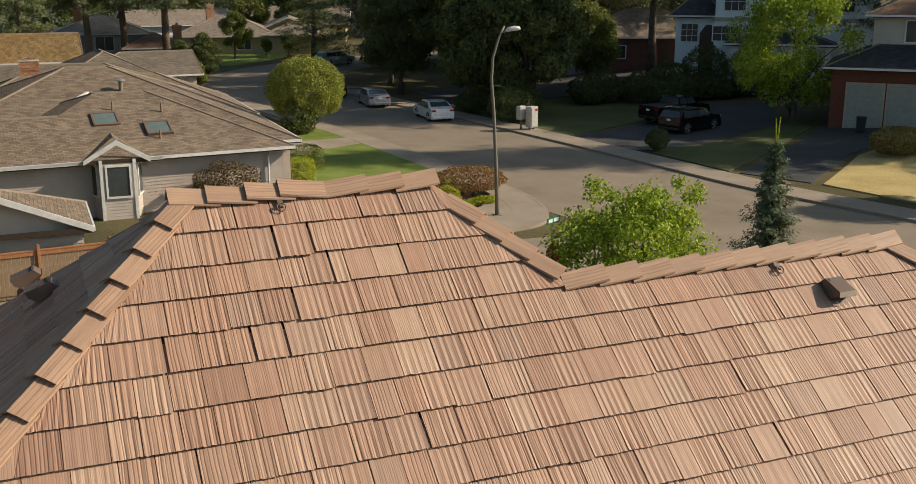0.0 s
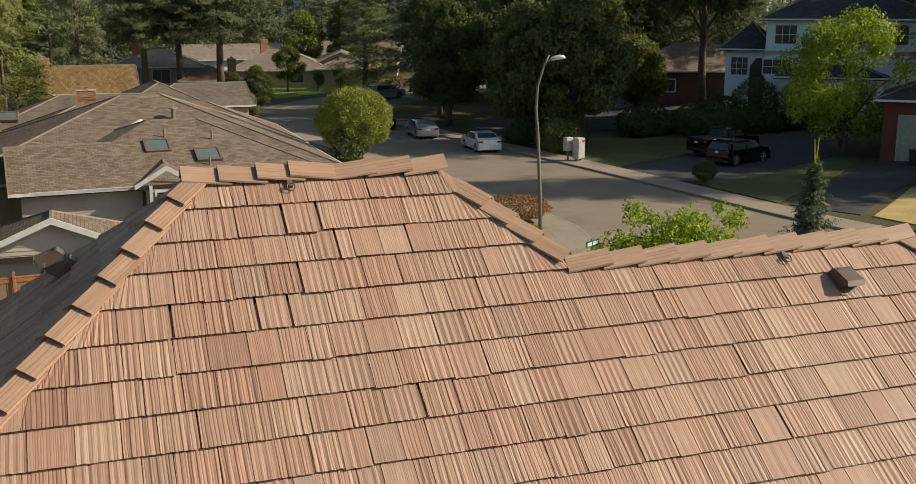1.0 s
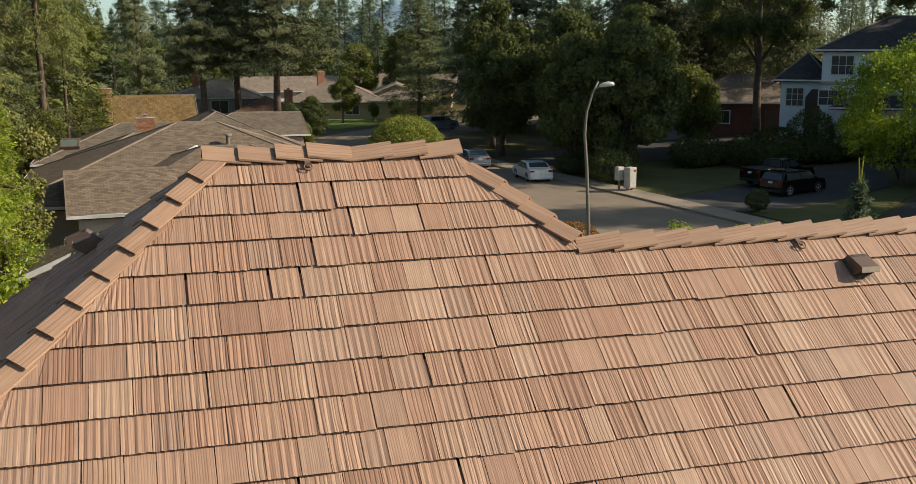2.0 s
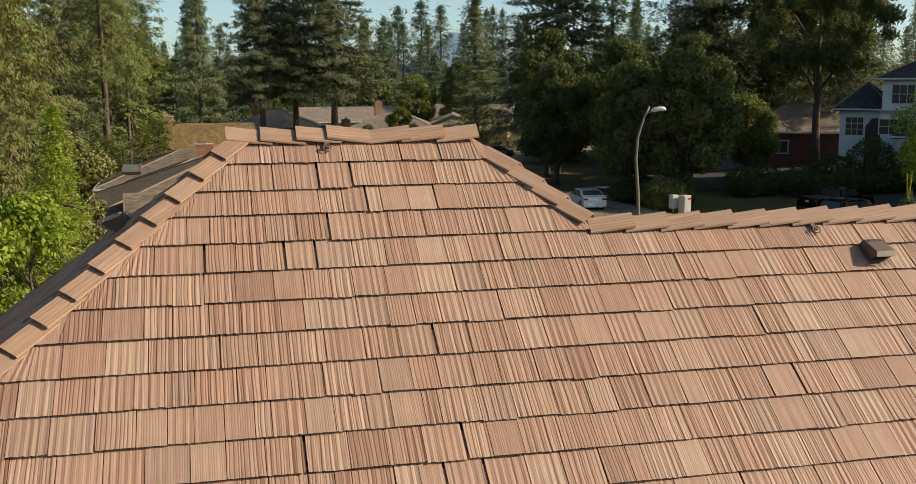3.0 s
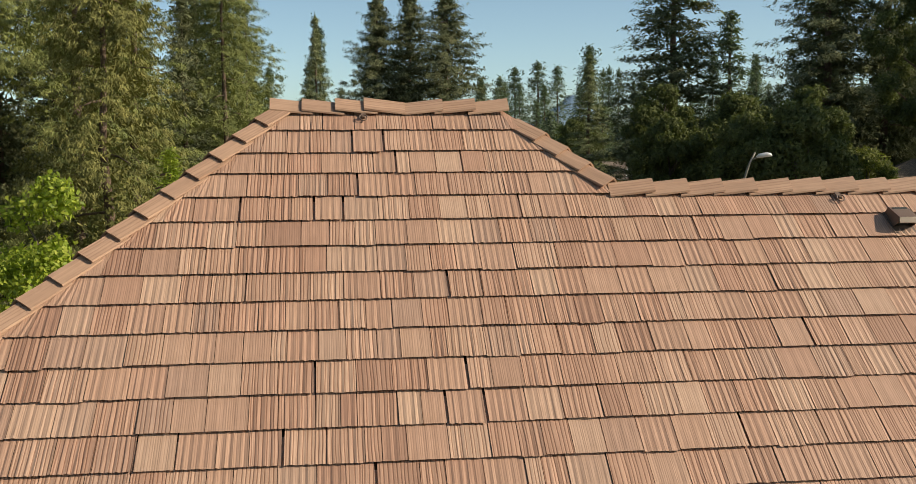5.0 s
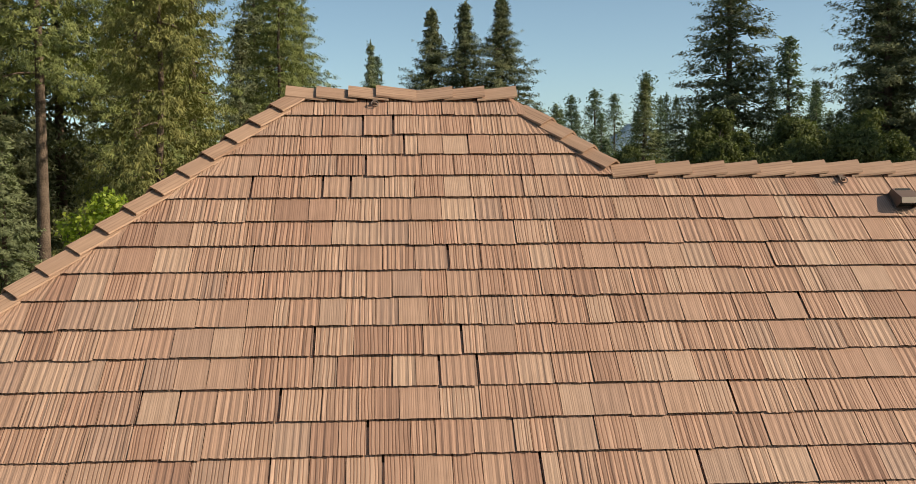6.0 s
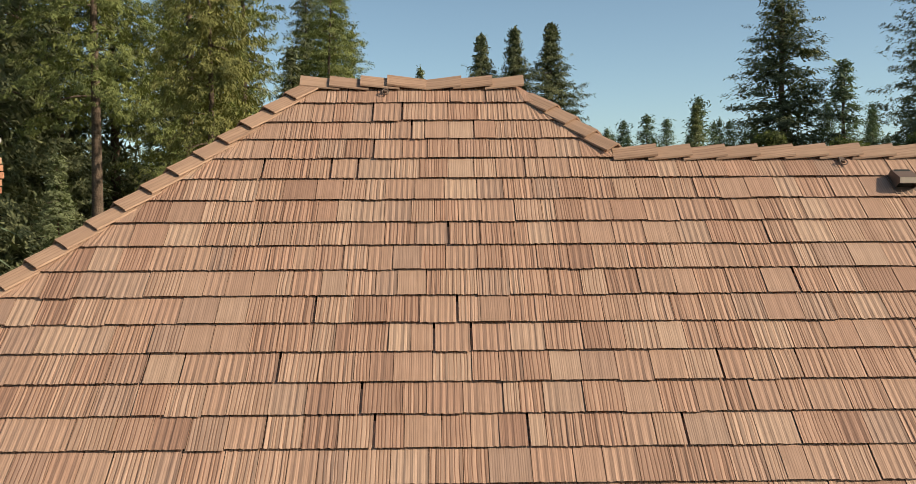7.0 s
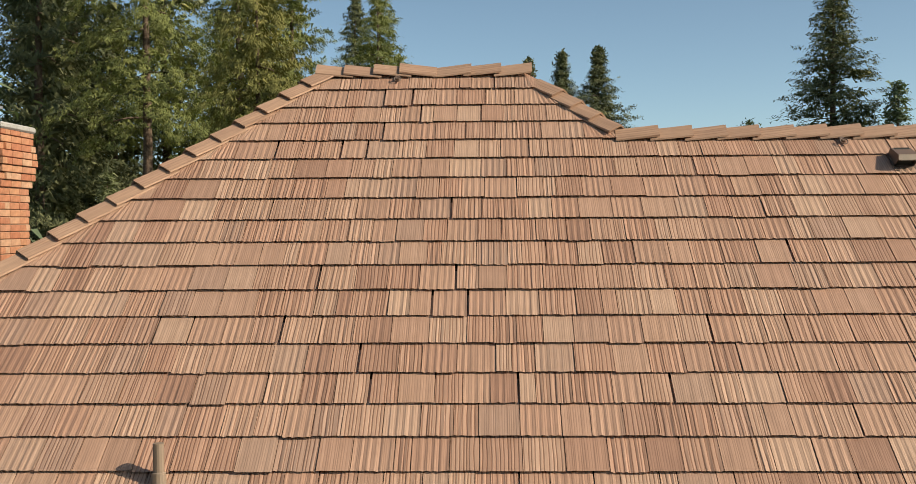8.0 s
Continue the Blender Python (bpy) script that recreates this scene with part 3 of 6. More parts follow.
def cap_run(start, end, n1, n2, step, label, first=0, wing=0.132, seed=1):
    """Caps from start (their thick ends point that way) to end, over the fold between slopes with the outward normals n1 and n2."""
    a, b = Vector(start), Vector(end)
    d = (b - a).normalized()
    up = (Vector(n1) + Vector(n2)).normalized()
    side = d.cross(up).normalized()
    up = side.cross(d).normalized()
    base = Matrix((side, d, up)).transposed()
    w = []
    for nn, sgn in ((Vector(n1), -1), (Vector(n2), 1)):
        q = d.cross(nn).normalized()
        if q.dot(up) > 0:
            q = -q
        w.append((q.dot(side), 0, q.dot(up)))
    if w[0][0] > w[1][0]:
        w = w[::-1]
    meshes = [cap_mesh(step * 1.28, w[0], w[1], wing, k) for k in range(3)]
    rnd = random.Random(seed)
    m4 = base.to_4x4()
    count = int((b - a).length / step + 0.5)
    for i in range(count):
        ob = new("ridge_cap", meshes[rnd.randrange(3)])
        ob.parent = house
        mm = m4 @ pose(0, 0, 0, rnd.gauss(0, 0.25), rnd.gauss(0, 0.3), rnd.gauss(0, 0.4))
        mm.translation = a + d * (i * step + rnd.gauss(0, 0.006)) + up * rnd.uniform(-0.003, 0.004)
        ob.matrix_basis = mm
        if i == 0:
            tagged(ob, label)


sn, cs = math.sin(TH), math.cos(TH)
NF, NB, NW, NE = (0, -sn, cs), (0, sn, cs), (-sn, 0, cs), (sn, 0, cs)
cap_run((RIDGE_X0 - 0.10, RIDGE_Y, RIDGE_Z + 0.022), (RIDGE_X0 + 0.74, RIDGE_Y, RIDGE_Z + 0.022), NF, NB, 0.265, "tan ridge cap", seed=2)
cap_run((RIDGE_X1 + 0.07, RIDGE_Y, RIDGE_Z + 0.022), (RIDGE_X1 - 0.72, RIDGE_Y, RIDGE_Z + 0.022), NF, NB, 0.265, "tan ridge cap", seed=3)
cap_run((RIDGE_X0 + 0.66, RIDGE_Y, RIDGE_Z + 0.032), (RIDGE_X0 + 0.92, RIDGE_Y, RIDGE_Z + 0.03), NF, NB, 0.26, "closing saddle ridge cap", seed=4)
cap_run((LX, EAVE_Y, EAVE_Z + 0.015), (RIDGE_X0, RIDGE_Y, RIDGE_Z + 0.015), NF, NW, 0.262, "tan hip cap", seed=5)
cap_run((LOW_X0 - 0.02, LOW_Y + 0.02, LOW_Z + 0.03), (RIDGE_X1 + 0.1, RIDGE_Y - 0.1, RIDGE_Z - 0.075), NF, NE, 0.24, "tan hip cap", seed=6)
cap_run((LOW_X1 + 0.10, LOW_Y, LOW_Z + 0.016), (LOW_X0, LOW_Y, LOW_Z + 0.016), NF, NB, 0.275, "tan ridge cap", seed=7)
cap_run((WX, EAVE_Y, EAVE_Z + 0.01), (LOW_X1, LOW_Y, LOW_Z + 0.01), NF, NE, 0.262, "tan hip cap", seed=8)


def front_z(y):
    return EAVE_Z + PITCH * (y - EAVE_Y)


def on_front(x, y, out=0.02):
    m = Matrix(((1, 0, 0), (0, cs, -sn), (0, sn, cs))).to_4x4()
    m.translation = Vector((x, y, front_z(y))) + out * Vector(NF)
    return m


def ring_anchor(x, y):
    th = empty("roof_anchor", on_front(x, y, 0.03), "small brown metal ring anchor on the shakes", "roof anchor", "roof anchors")
    part("bracket", Shape().box(-0.02, 0.02, -0.015, 0.06, 0, 0.01).box(-0.014, 0.014, -0.015, 0.008, 0, 0.026), M_VENT, th, bevel=0.003)
    ring = [(0.03 * math.cos(a), -0.02 + 0.03 * math.sin(a), 0.022 + 0.006 * math.sin(a)) for a in [k * math.tau / 20 for k in range(20)]]
    part("ring", Shape().tube(ring, 0.0055, 6, True), M_VENT, th, smooth=True)


def roof_vent(m, label):
    """A slant-back vent: a neck under a flat hood that is open down the slope, with a folded lip."""
    th = empty("roof_vent", m @ Matrix.Diagonal((0.68, 0.7, 0.84, 1)), label, "roof vent", "roof vents")
    part("flange", Shape().box(-0.13, 0.13, -0.2, 0.15, 0.006, 0.012), M_VENT, th, "brown flashing plate")
    part("neck", Shape().box(-0.085, 0.085, -0.08, 0.1, 0.01, 0.1), M_PLASTIC, th, "dark vent throat")
    hood = Shape()
    prof = [(0.14, 0.012), (0.12, 0.085), (-0.13, 0.155), (-0.13, 0.143), (0.105, 0.075), (0.125, 0.012)]
    hood.prism([(-0.115, y, z) for y, z in prof], (0, 0, 0), (0.23, 0, 0))
    for sx in (-0.115, 0.109):
        hood.prism([(sx, 0.13, 0.012), (sx, 0.115, 0.08), (sx, -0.125, 0.148), (sx, -0.145, 0.1), (sx, -0.1, 0.012)], (0, 0, 0), (0.006, 0, 0))
    part("hood", hood, M_VENT, th, "brown sheet metal hood", bevel=0.003)
    part("lip", Shape().prism([(-0.117, -0.128, 0.158), (-0.117, -0.168, 0.122), (-0.117, -0.171, 0.117), (-0.117, -0.131, 0.153)], (0, 0, 0), (0.234, 0, 0)), M_LIP, th, "pale folded metal lip")


ring_anchor(1.58, 6.99)
ring_anchor(5.23, 6.21)
roof_vent(on_front(5.62, 6.01), "brown metal roof vent with a pale folded lip")
west_m = Matrix(((0, cs, -sn), (-1, 0, 0), (0, sn, cs))).to_4x4()
for wy, wz in ((8.25, 8.71), (7.6, 8.79)):
    mm = west_m.copy()
    mm.translation = Vector((RIDGE_X0 - (RIDGE_Z - wz) / PITCH, wy, wz)) + 0.02 * Vector(NW)
    roof_vent(mm, "brown metal roof vent on the shaded slope")

pipe_at = (0.47, 3.62)
pipe = empty("vent_pipe", pose(pipe_at[0], pipe_at[1], front_z(pipe_at[1])), "brown plumbing vent pipe standing through the shakes", "vent pipe")
part("pipe", Shape().tube([(0, 0, -0.05), (0, 0, 0.16), (0, 0, 0.26)], 0.032, 14), M_PIPE, pipe, smooth=False)
part("sleeve", Shape().tube([(0, 0, -0.04), (0, 0, 0.09), (0, 0, 0.095)], [0.05, 0.04, 0.034], 14), M_PIPE, pipe, "brown metal sleeve")


def brick_chimney(m, w, d, z0, z1, label, big):
    """A chimney of single bricks with two corbelled bands and a flue. big: bricks as objects, else one mesh of bricks."""
    th = empty("chimney", m, label, "chimney")
    core = Shape().box(-w / 2 + 0.012, w / 2 - 0.012, -d / 2 + 0.012, d / 2 - 0.012, z0, z1 - 0.02)
    stack = part("core", core, M_MORTAR, th, "mortar core of the stack")
    bl, bh, bw, j = 0.2, 0.06, 0.09, 0.009
    rnd = random.Random(5)
    rows = int((z1 - z0) / (bh + j))
    one = Shape().box(0, 1, 0, 1, 0, 1)
    unit = {}
    joined = Shape()
    for r in range(rows):
        zz = z0 + r * (bh + j)
        k = rows - 1 - r
        out = (0.03, 0.03, 0.045, 0.055, 0.06, 0.045, 0.04, 0.02)[k] if k < 8 else 0.0
        W, D = w / 2 + out, d / 2 + out
        for face in range(4):
            half = W if face % 2 == 0 else D
            dep = D if face % 2 == 0 else W
            x = -half + (0 if r % 2 else -0.1) * 1.0
            a, b = -half, half - bw
            if r % 2:
                a, b = -half + bw, half
            x = a - (0.107 if r % 2 else 0)
            while x < b - 0.01:
                x0, x1 = max(x, a), min(x + bl, b)
                if x1 - x0 > 0.03:
                    rot = pose(0, 0, 0, 0, 0, 90 * face)
                    p = rot @ pose(x0, -dep + rnd.uniform(-0.0015, 0.0015), zz)
                    L = x1 - x0
                    if big:
                        key = round(L, 2)
                        if key not in unit:
                            unit[key] = Shape().box(0, L, 0, bw, 0, bh).mesh("brick", bevel=0.004)
                            unit[key].materials.append(M_BRICK)
                        ob = new("brick", unit[key])
                        ob.parent, ob.matrix_basis = stack, p
                    else:
                        joined.box(0, L, 0, bw, 0, bh, p)
                x += bl + j
    if not big:
        tagged(part("brickwork", joined, M_BRICK, stack), kind="stuff")
    part("crown", Shape().box(-w / 2 - 0.05, w / 2 + 0.05, -d / 2 - 0.05, d / 2 + 0.05, z1 - 0.03, z1 + 0.03), M_CROWN, th, "grey cement crown", bevel=0.015)
    part("flue", Shape().box(-0.14, 0.14, -0.14, 0.14, z1 + 0.02, z1 + 0.2), M_CLAY, th, "terracotta flue tile", bevel=0.01)
    part("flue_cap", Shape().box(-0.18, 0.18, -0.18, 0.18, z1 + 0.2, z1 + 0.225).box(-0.06, 0.06, -0.06, 0.06, z1 + 0.22, z1 + 0.3), M_FLASH, th, "grey metal cap")
    return th


brick_chimney(pose(-2.46, 7.45, 0), 0.75, 0.62, 7.0, 9.08, "orange brick chimney with corbelled courses beside the hip", True)


# ---------------------------------------------------------------- ground, road, pavements
def sheet(name, xs, ys, mat, lift=0.0, label=""):
    v = [(x, y, height(x, y) + lift) for y in ys for x in xs]
    n = len(xs)
    f = [(j * n + i, j * n + i + 1, (j + 1) * n + i + 1, (j + 1) * n + i) for j in range(len(ys) - 1) for i in range(n - 1)]
    me = bpy.data.meshes.new(name)
    me.from_pydata(v, [], f)
    me.materials.append(mat)
    ob = new(name, me)
    return tagged(ob, label, kind="structure")


grid = [-2500, -800, -300, -150] + [5.0 * k for k in range(-20, 41)] + [300, 600, 1200, 2500]
sheet("ground", grid, grid, M_GROUND, -0.02, "dry earth and grass that reaches the distance")


def smooth_path(pts, n=8):
    out = []
    p = [Vector((*q, 0)) for q in pts]
    p = [2 * p[0] - p[1]] + p + [2 * p[-1] - p[-2]]
    for i in range(1, len(p) - 2):
        for k in range(n):
            t = k / n
            out.append(0.5 * ((2 * p[i]) + (p[i + 1] - p[i - 1]) * t + (2 * p[i - 1] - 5 * p[i] + 4 * p[i + 1] - p[i + 2]) * t * t + (3 * p[i] - p[i - 1] - 3 * p[i + 1] + p[i + 2]) * t ** 3))
    out.append(p[-2])
    return out


def ribbon(name, path, left, right, mat, z0, z1, label="", kind="structure", cuts=4):
    """A band beside a path, from the offset left to the offset right (to its right), with thickness."""
    s = Shape()
    rows = []
    for i, p in enumerate(path):
        d = (path[min(i + 1, len(path) - 1)] - path[max(i - 1, 0)]).normalized()
        side = Vector((d.y, -d.x, 0))
        top, low = [], []
        for k in range(cuts + 1):
            q = p + side * (left + (right - left) * k / cuts)
            h = height(q.x, q.y)
            top.append((q.x, q.y, h + z1))
            low.append((q.x, q.y, h + z0))
        rows.append(top + low)
    n = cuts + 1
    for r in rows:
        s.v += r
    for i in range(len(rows) - 1):
        a, b = i * 2 * n, (i + 1) * 2 * n
        s.f += [(a + k, a + k + 1, b + k + 1, b + k) for k in range(cuts)]
        s.f += [(a, b, b + n, a + n), (a + n - 1, a + 2 * n - 1, b + 2 * n - 1, b + n - 1)]
    s.f += [tuple(list(range(n)) + list(range(2 * n - 1, n - 1, -1)))]
    me = bpy.data.meshes.new(name)
    me.from_pydata(s.v, [], s.f)
    me.materials.append(mat)
    ob = new(name, me)
    return tagged(ob, label, kind=kind)


def patch(name, pts, mat, z0, z1, label="", kind="structure"):
    """A flat plot with thickness; its outline follows the land."""
    bm = bmesh.new()
    vs = [bm.verts.new((x, y, 0)) for x, y in pts]
    bm.faces.new(vs)
    bmesh.ops.triangulate(bm, faces=bm.faces[:])
    for _ in range(3):
        bmesh.ops.subdivide_edges(bm, edges=[e for e in bm.edges if e.calc_length() > 2.5], cuts=1)
        bmesh.ops.triangulate(bm, faces=bm.faces[:])
    edge = bmesh.ops.extrude_face_region(bm, geom=bm.faces[:])
    ups = {v for v in edge["geom"] if isinstance(v, bmesh.types.BMVert)}
    for v in bm.verts:
        v.co.z = height(v.co.x, v.co.y) + (z1 if v in ups else z0)
    bmesh.ops.recalc_face_normals(bm, faces=bm.faces)
    me = bpy.data.meshes.new(name)
    bm.to_mesh(me)
    bm.free()
    me.materials.append(mat)
    return tagged(new(name, me), label, kind=kind)


EAST = smooth_path([(44, 10), (38.5, 27), (36.7, 34.5), (34.6, 42.6), (33.7, 50), (32.5, 60.8), (31.2, 70.5), (30.0, 78), (28.8, 86), (27.6, 96)])
WEST = smooth_path([(19.0, 39.9), (21.0, 40.6), (22.3, 42.6), (23.0, 45.5), (23.1, 49), (22.8, 54), (22.4, 60), (21.6, 68.4), (20.2, 78), (18.4, 90), (17, 102)])
MAIN = smooth_path([(35, -10), (33.2, 10), (31, 27), (29.2, 42.6), (27.9, 52), (26.8, 62), (25.4, 72), (24.2, 82), (22.8, 96), (23.5, 108), (29, 119), (39, 127), (60, 137)])
ribbon("road", MAIN, -6.6, 6.6, M_ASPHALT, -0.1, 0.0, "worn grey asphalt street", cuts=6)
SIDE = smooth_path([(-60, 35.5), (-20, 35), (5, 34.5), (20, 34), (31, 33)])
ribbon("road", SIDE, -4.6, 4.6, M_ASPHALT, -0.1, 0.006, "worn grey asphalt side street", cuts=4)
ribbon("kerb", EAST, 0.0, 0.16, M_CONCRETE, -0.1, 0.13, "concrete kerb")
ribbon("kerb", WEST, -0.16, 0.0, M_CONCRETE, -0.1, 0.13, "concrete kerb")
ribbon("pavement", EAST, 0.16, 2.1, M_CONCRETE, -0.1, 0.125, "worn concrete pavement")
ribbon("pavement", WEST, -1.7, -0.16, M_CONCRETE, -0.1, 0.125, "worn concrete pavement")
patch("pavement", [(17.5, 41.0), (20.6, 42.0), (21.6, 44.0), (21.6, 47.5), (19.9, 44.8), (17.8, 43.2)], M_CONCRETE, -0.1, 0.118, "concrete corner apron")
patch("lawn", [(13.8, 51.5), (18.8, 48.5), (21.5, 50.0), (21.45, 54), (21.0, 60), (20.35, 65.0), (16.8, 63.4), (14.0, 61.8)], M_LAWN, -0.1, 0.115, "mown green front lawn")
patch("lawn", [(12.5, 67.2), (20.0, 67.6), (19.0, 76), (12.5, 77)], M_LAWN, -0.1, 0.115, "mown green side lawn")
patch("driveway", [(12.8, 63.3), (16.8, 63.6), (20.2, 65.0), (20.0, 67.6), (12.8, 67.2)], M_CONCRETE, -0.1, 0.121, "pale concrete driveway")
patch("garden_bed", [(15.5, 43.8), (18.8, 43.4), (20.7, 47.2), (19.2, 49.2), (16.0, 49.5)], M_BARKDUST, -0.1, 0.11, "bark mulch garden bed on the corner")
patch("driveway", [(35.4, 56.2), (37.6, 55.6), (50.5, 60.5), (55, 67.5), (50, 73.5), (43.5, 66.5), (34.4, 62.6)], M_DRIVE, -0.1, 0.03, "dark asphalt driveway")
patch("driveway", [(36.9, 47.4), (38.6, 43.6), (46, 49.0), (60, 54), (60, 62), (51.5, 57.5)], M_DRIVE, -0.1, 0.03, "dark asphalt driveway before the garage")
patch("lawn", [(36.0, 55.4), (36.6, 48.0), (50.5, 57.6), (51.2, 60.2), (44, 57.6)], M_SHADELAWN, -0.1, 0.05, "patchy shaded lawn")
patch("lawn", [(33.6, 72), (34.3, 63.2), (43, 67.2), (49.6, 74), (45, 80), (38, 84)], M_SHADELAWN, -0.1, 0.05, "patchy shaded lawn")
patch("lawn", [(38.9, 43.0), (41.5, 30), (70, 20), (75, 50), (60.5, 53.4), (46.5, 48.6)], M_DRYLAWN, -0.1, 0.05, "sunburnt dry front lawn")
patch("lawn", [(22.5, 126.5), (28, 131.5), (33, 138), (34, 146), (24, 146)], M_LAWN, -0.1, 0.05, "green lawn far down the street")
patch("driveway", [(34, 79), (39, 84.6), (50, 82), (60, 92), (46, 98), (34, 92)], M_DRIVE, -0.1, 0.03, "shaded asphalt drive under trees")


# ---------------------------------------------------------------- houses
def roof_mesh(name, w, d, over, z, pitch, mat, gable=(False, False), thick=0.2):
    """A hip roof, or with gable ends, over a w x d plan centred at 0; the ridge runs along x. u, v in metres for the courses."""
    W, D = w / 2 + over, d / 2 + over
    run = D
    x0, x1 = -W + (0 if gable[0] else run), W - (0 if gable[1] else run)
    if x0 > x1:
        x0 = x1 = (x0 + x1) / 2
    top = z + pitch * D
    A, B, C, E = (-W, -D, z), (W, -D, z), (W, D, z), (-W, D, z)
    R0, R1 = (x0, 0, top), (x1, 0, top)
    quads = [(A, B, R1, R0), (C, E, R0, R1)]
    if not gable[0]:
        quads.append((E, A, R0))
    if not gable[1]:
        quads.append((B, C, R1))
    me = bpy.data.meshes.new(name)
    v, f, uvs = [], [], []
    for q in quads:
        n = len(v)
        v += list(q)
        f.append(tuple(range(n, n + len(q))))
        a, b = Vector(q[0]), Vector(q[1])
        u = (b - a).normalized()
        nn = u.cross(Vector(q[2]) - a).normalized()
        up = nn.cross(u)
        uvs += [((Vector(p) - a).dot(u) + 50, (Vector(p) - a).dot(up) + 50) for p in q]
    n = len(v)
    low = [(p[0], p[1], z - thick) for p in (A, B, C, E)]
    v += [A, B, C, E] + low
    side = [(n, n + 4, n + 5, n + 1), (n + 1, n + 5, n + 6, n + 2), (n + 2, n + 6, n + 7, n + 3), (n + 3, n + 7, n + 4, n), (n + 4, n + 7, n + 6, n + 5)]
    f += side
    uvs += [(0, 0)] * 20
    me.from_pydata(v, [], f)
    layer = me.uv_layers.new(name="UVMap")
    for loop, q in zip(layer.data, uvs):
        loop.uv = q
    me.materials.append(mat)
    return me, top, (x0, x1), (W, D)


def window(parent, x, z, w, h, face, off, bars=(1, 0), frame_mat=None):
    """A window on the wall that looks along -y (face 0), +x (1), +y (2) or -x (3), off metres from the middle."""
    m = pose(0, 0, 0, 0, 0, 90 * face) @ pose(x, -off, z)
    fm = frame_mat or M_TRIM
    t = 0.09
    s = Shape().box(-w / 2 - t, w / 2 + t, -0.05, 0.04, -h / 2 - t, -h / 2).box(-w / 2 - t, w / 2 + t, -0.05, 0.04, h / 2, h / 2 + t)
    s.box(-w / 2 - t, -w / 2, -0.05, 0.04, -h / 2, h / 2).box(w / 2, w / 2 + t, -0.05, 0.04, -h / 2, h / 2)
    win = part("window", s, fm, parent, m=m)
    part("pane", Shape().box(-w / 2, w / 2, -0.012, 0.02, -h / 2, h / 2), M_GLASS, win)
    bs = Shape()
    for k in range(bars[0]):
        c = -w / 2 + w * (k + 1) / (bars[0] + 1)
        bs.box(c - 0.02, c + 0.02, -0.035, -0.008, -h / 2, h / 2)
    for k in range(bars[1]):
        c = -h / 2 + h * (k + 1) / (bars[1] + 1)
        bs.box(-w / 2, w / 2, -0.032, -0.009, c - 0.02, c + 0.02)
    if bars[0] + bars[1]:
        part("glazing_bar", bs, fm, win)
    return win


def lap_walls(w, d, z0, z1, row=0.155, out=0.022):
    """Four walls of lapped boards: each board leans out over the one below."""
    s = Shape()
    n = max(1, round((z1 - z0) / row))
    for fx, fy, half, depth in ((1, 0, w / 2, d / 2), (0, 1, d / 2, w / 2), (-1, 0, w / 2, d / 2), (0, -1, d / 2, w / 2)):
        ax, nx = Vector((fx, fy, 0)), Vector((fy, -fx, 0))
        for k in range(n):
            a, b = z0 + (z1 - z0) * k / n, z0 + (z1 - z0) * (k + 1) / n
            up = Vector((0, 0, 1))
            p0, p1 = -half * ax + (depth + out) * nx + a * up, half * ax + (depth + out) * nx + a * up
            q0, q1 = -half * ax + depth * nx + b * up, half * ax + depth * nx + b * up
            r0, r1 = -half * ax + depth * nx + a * up, half * ax + depth * nx + a * up
            s.add([p0, p1, q1, q0, r0, r1], [(0, 1, 2, 3), (4, 5, 1, 0)])
    s.add([(-w / 2, -d / 2, z1), (w / 2, -d / 2, z1), (w / 2, d / 2, z1), (-w / 2, d / 2, z1)], [(0, 1, 2, 3)])
    me = bpy.data.meshes.new("wall")
    me.from_pydata([tuple(p) for p in s.v], [], s.f)
    bm = bmesh.new()
    bm.from_mesh(me)
    bmesh.ops.remove_doubles(bm, verts=bm.verts, dist=0.001)
    bm.to_mesh(me)
    bm.free()
    return me


M_RIDGE = surface("ridge_shingle", (0.17, 0.13, 0.095), (0.27, 0.21, 0.155), 4)


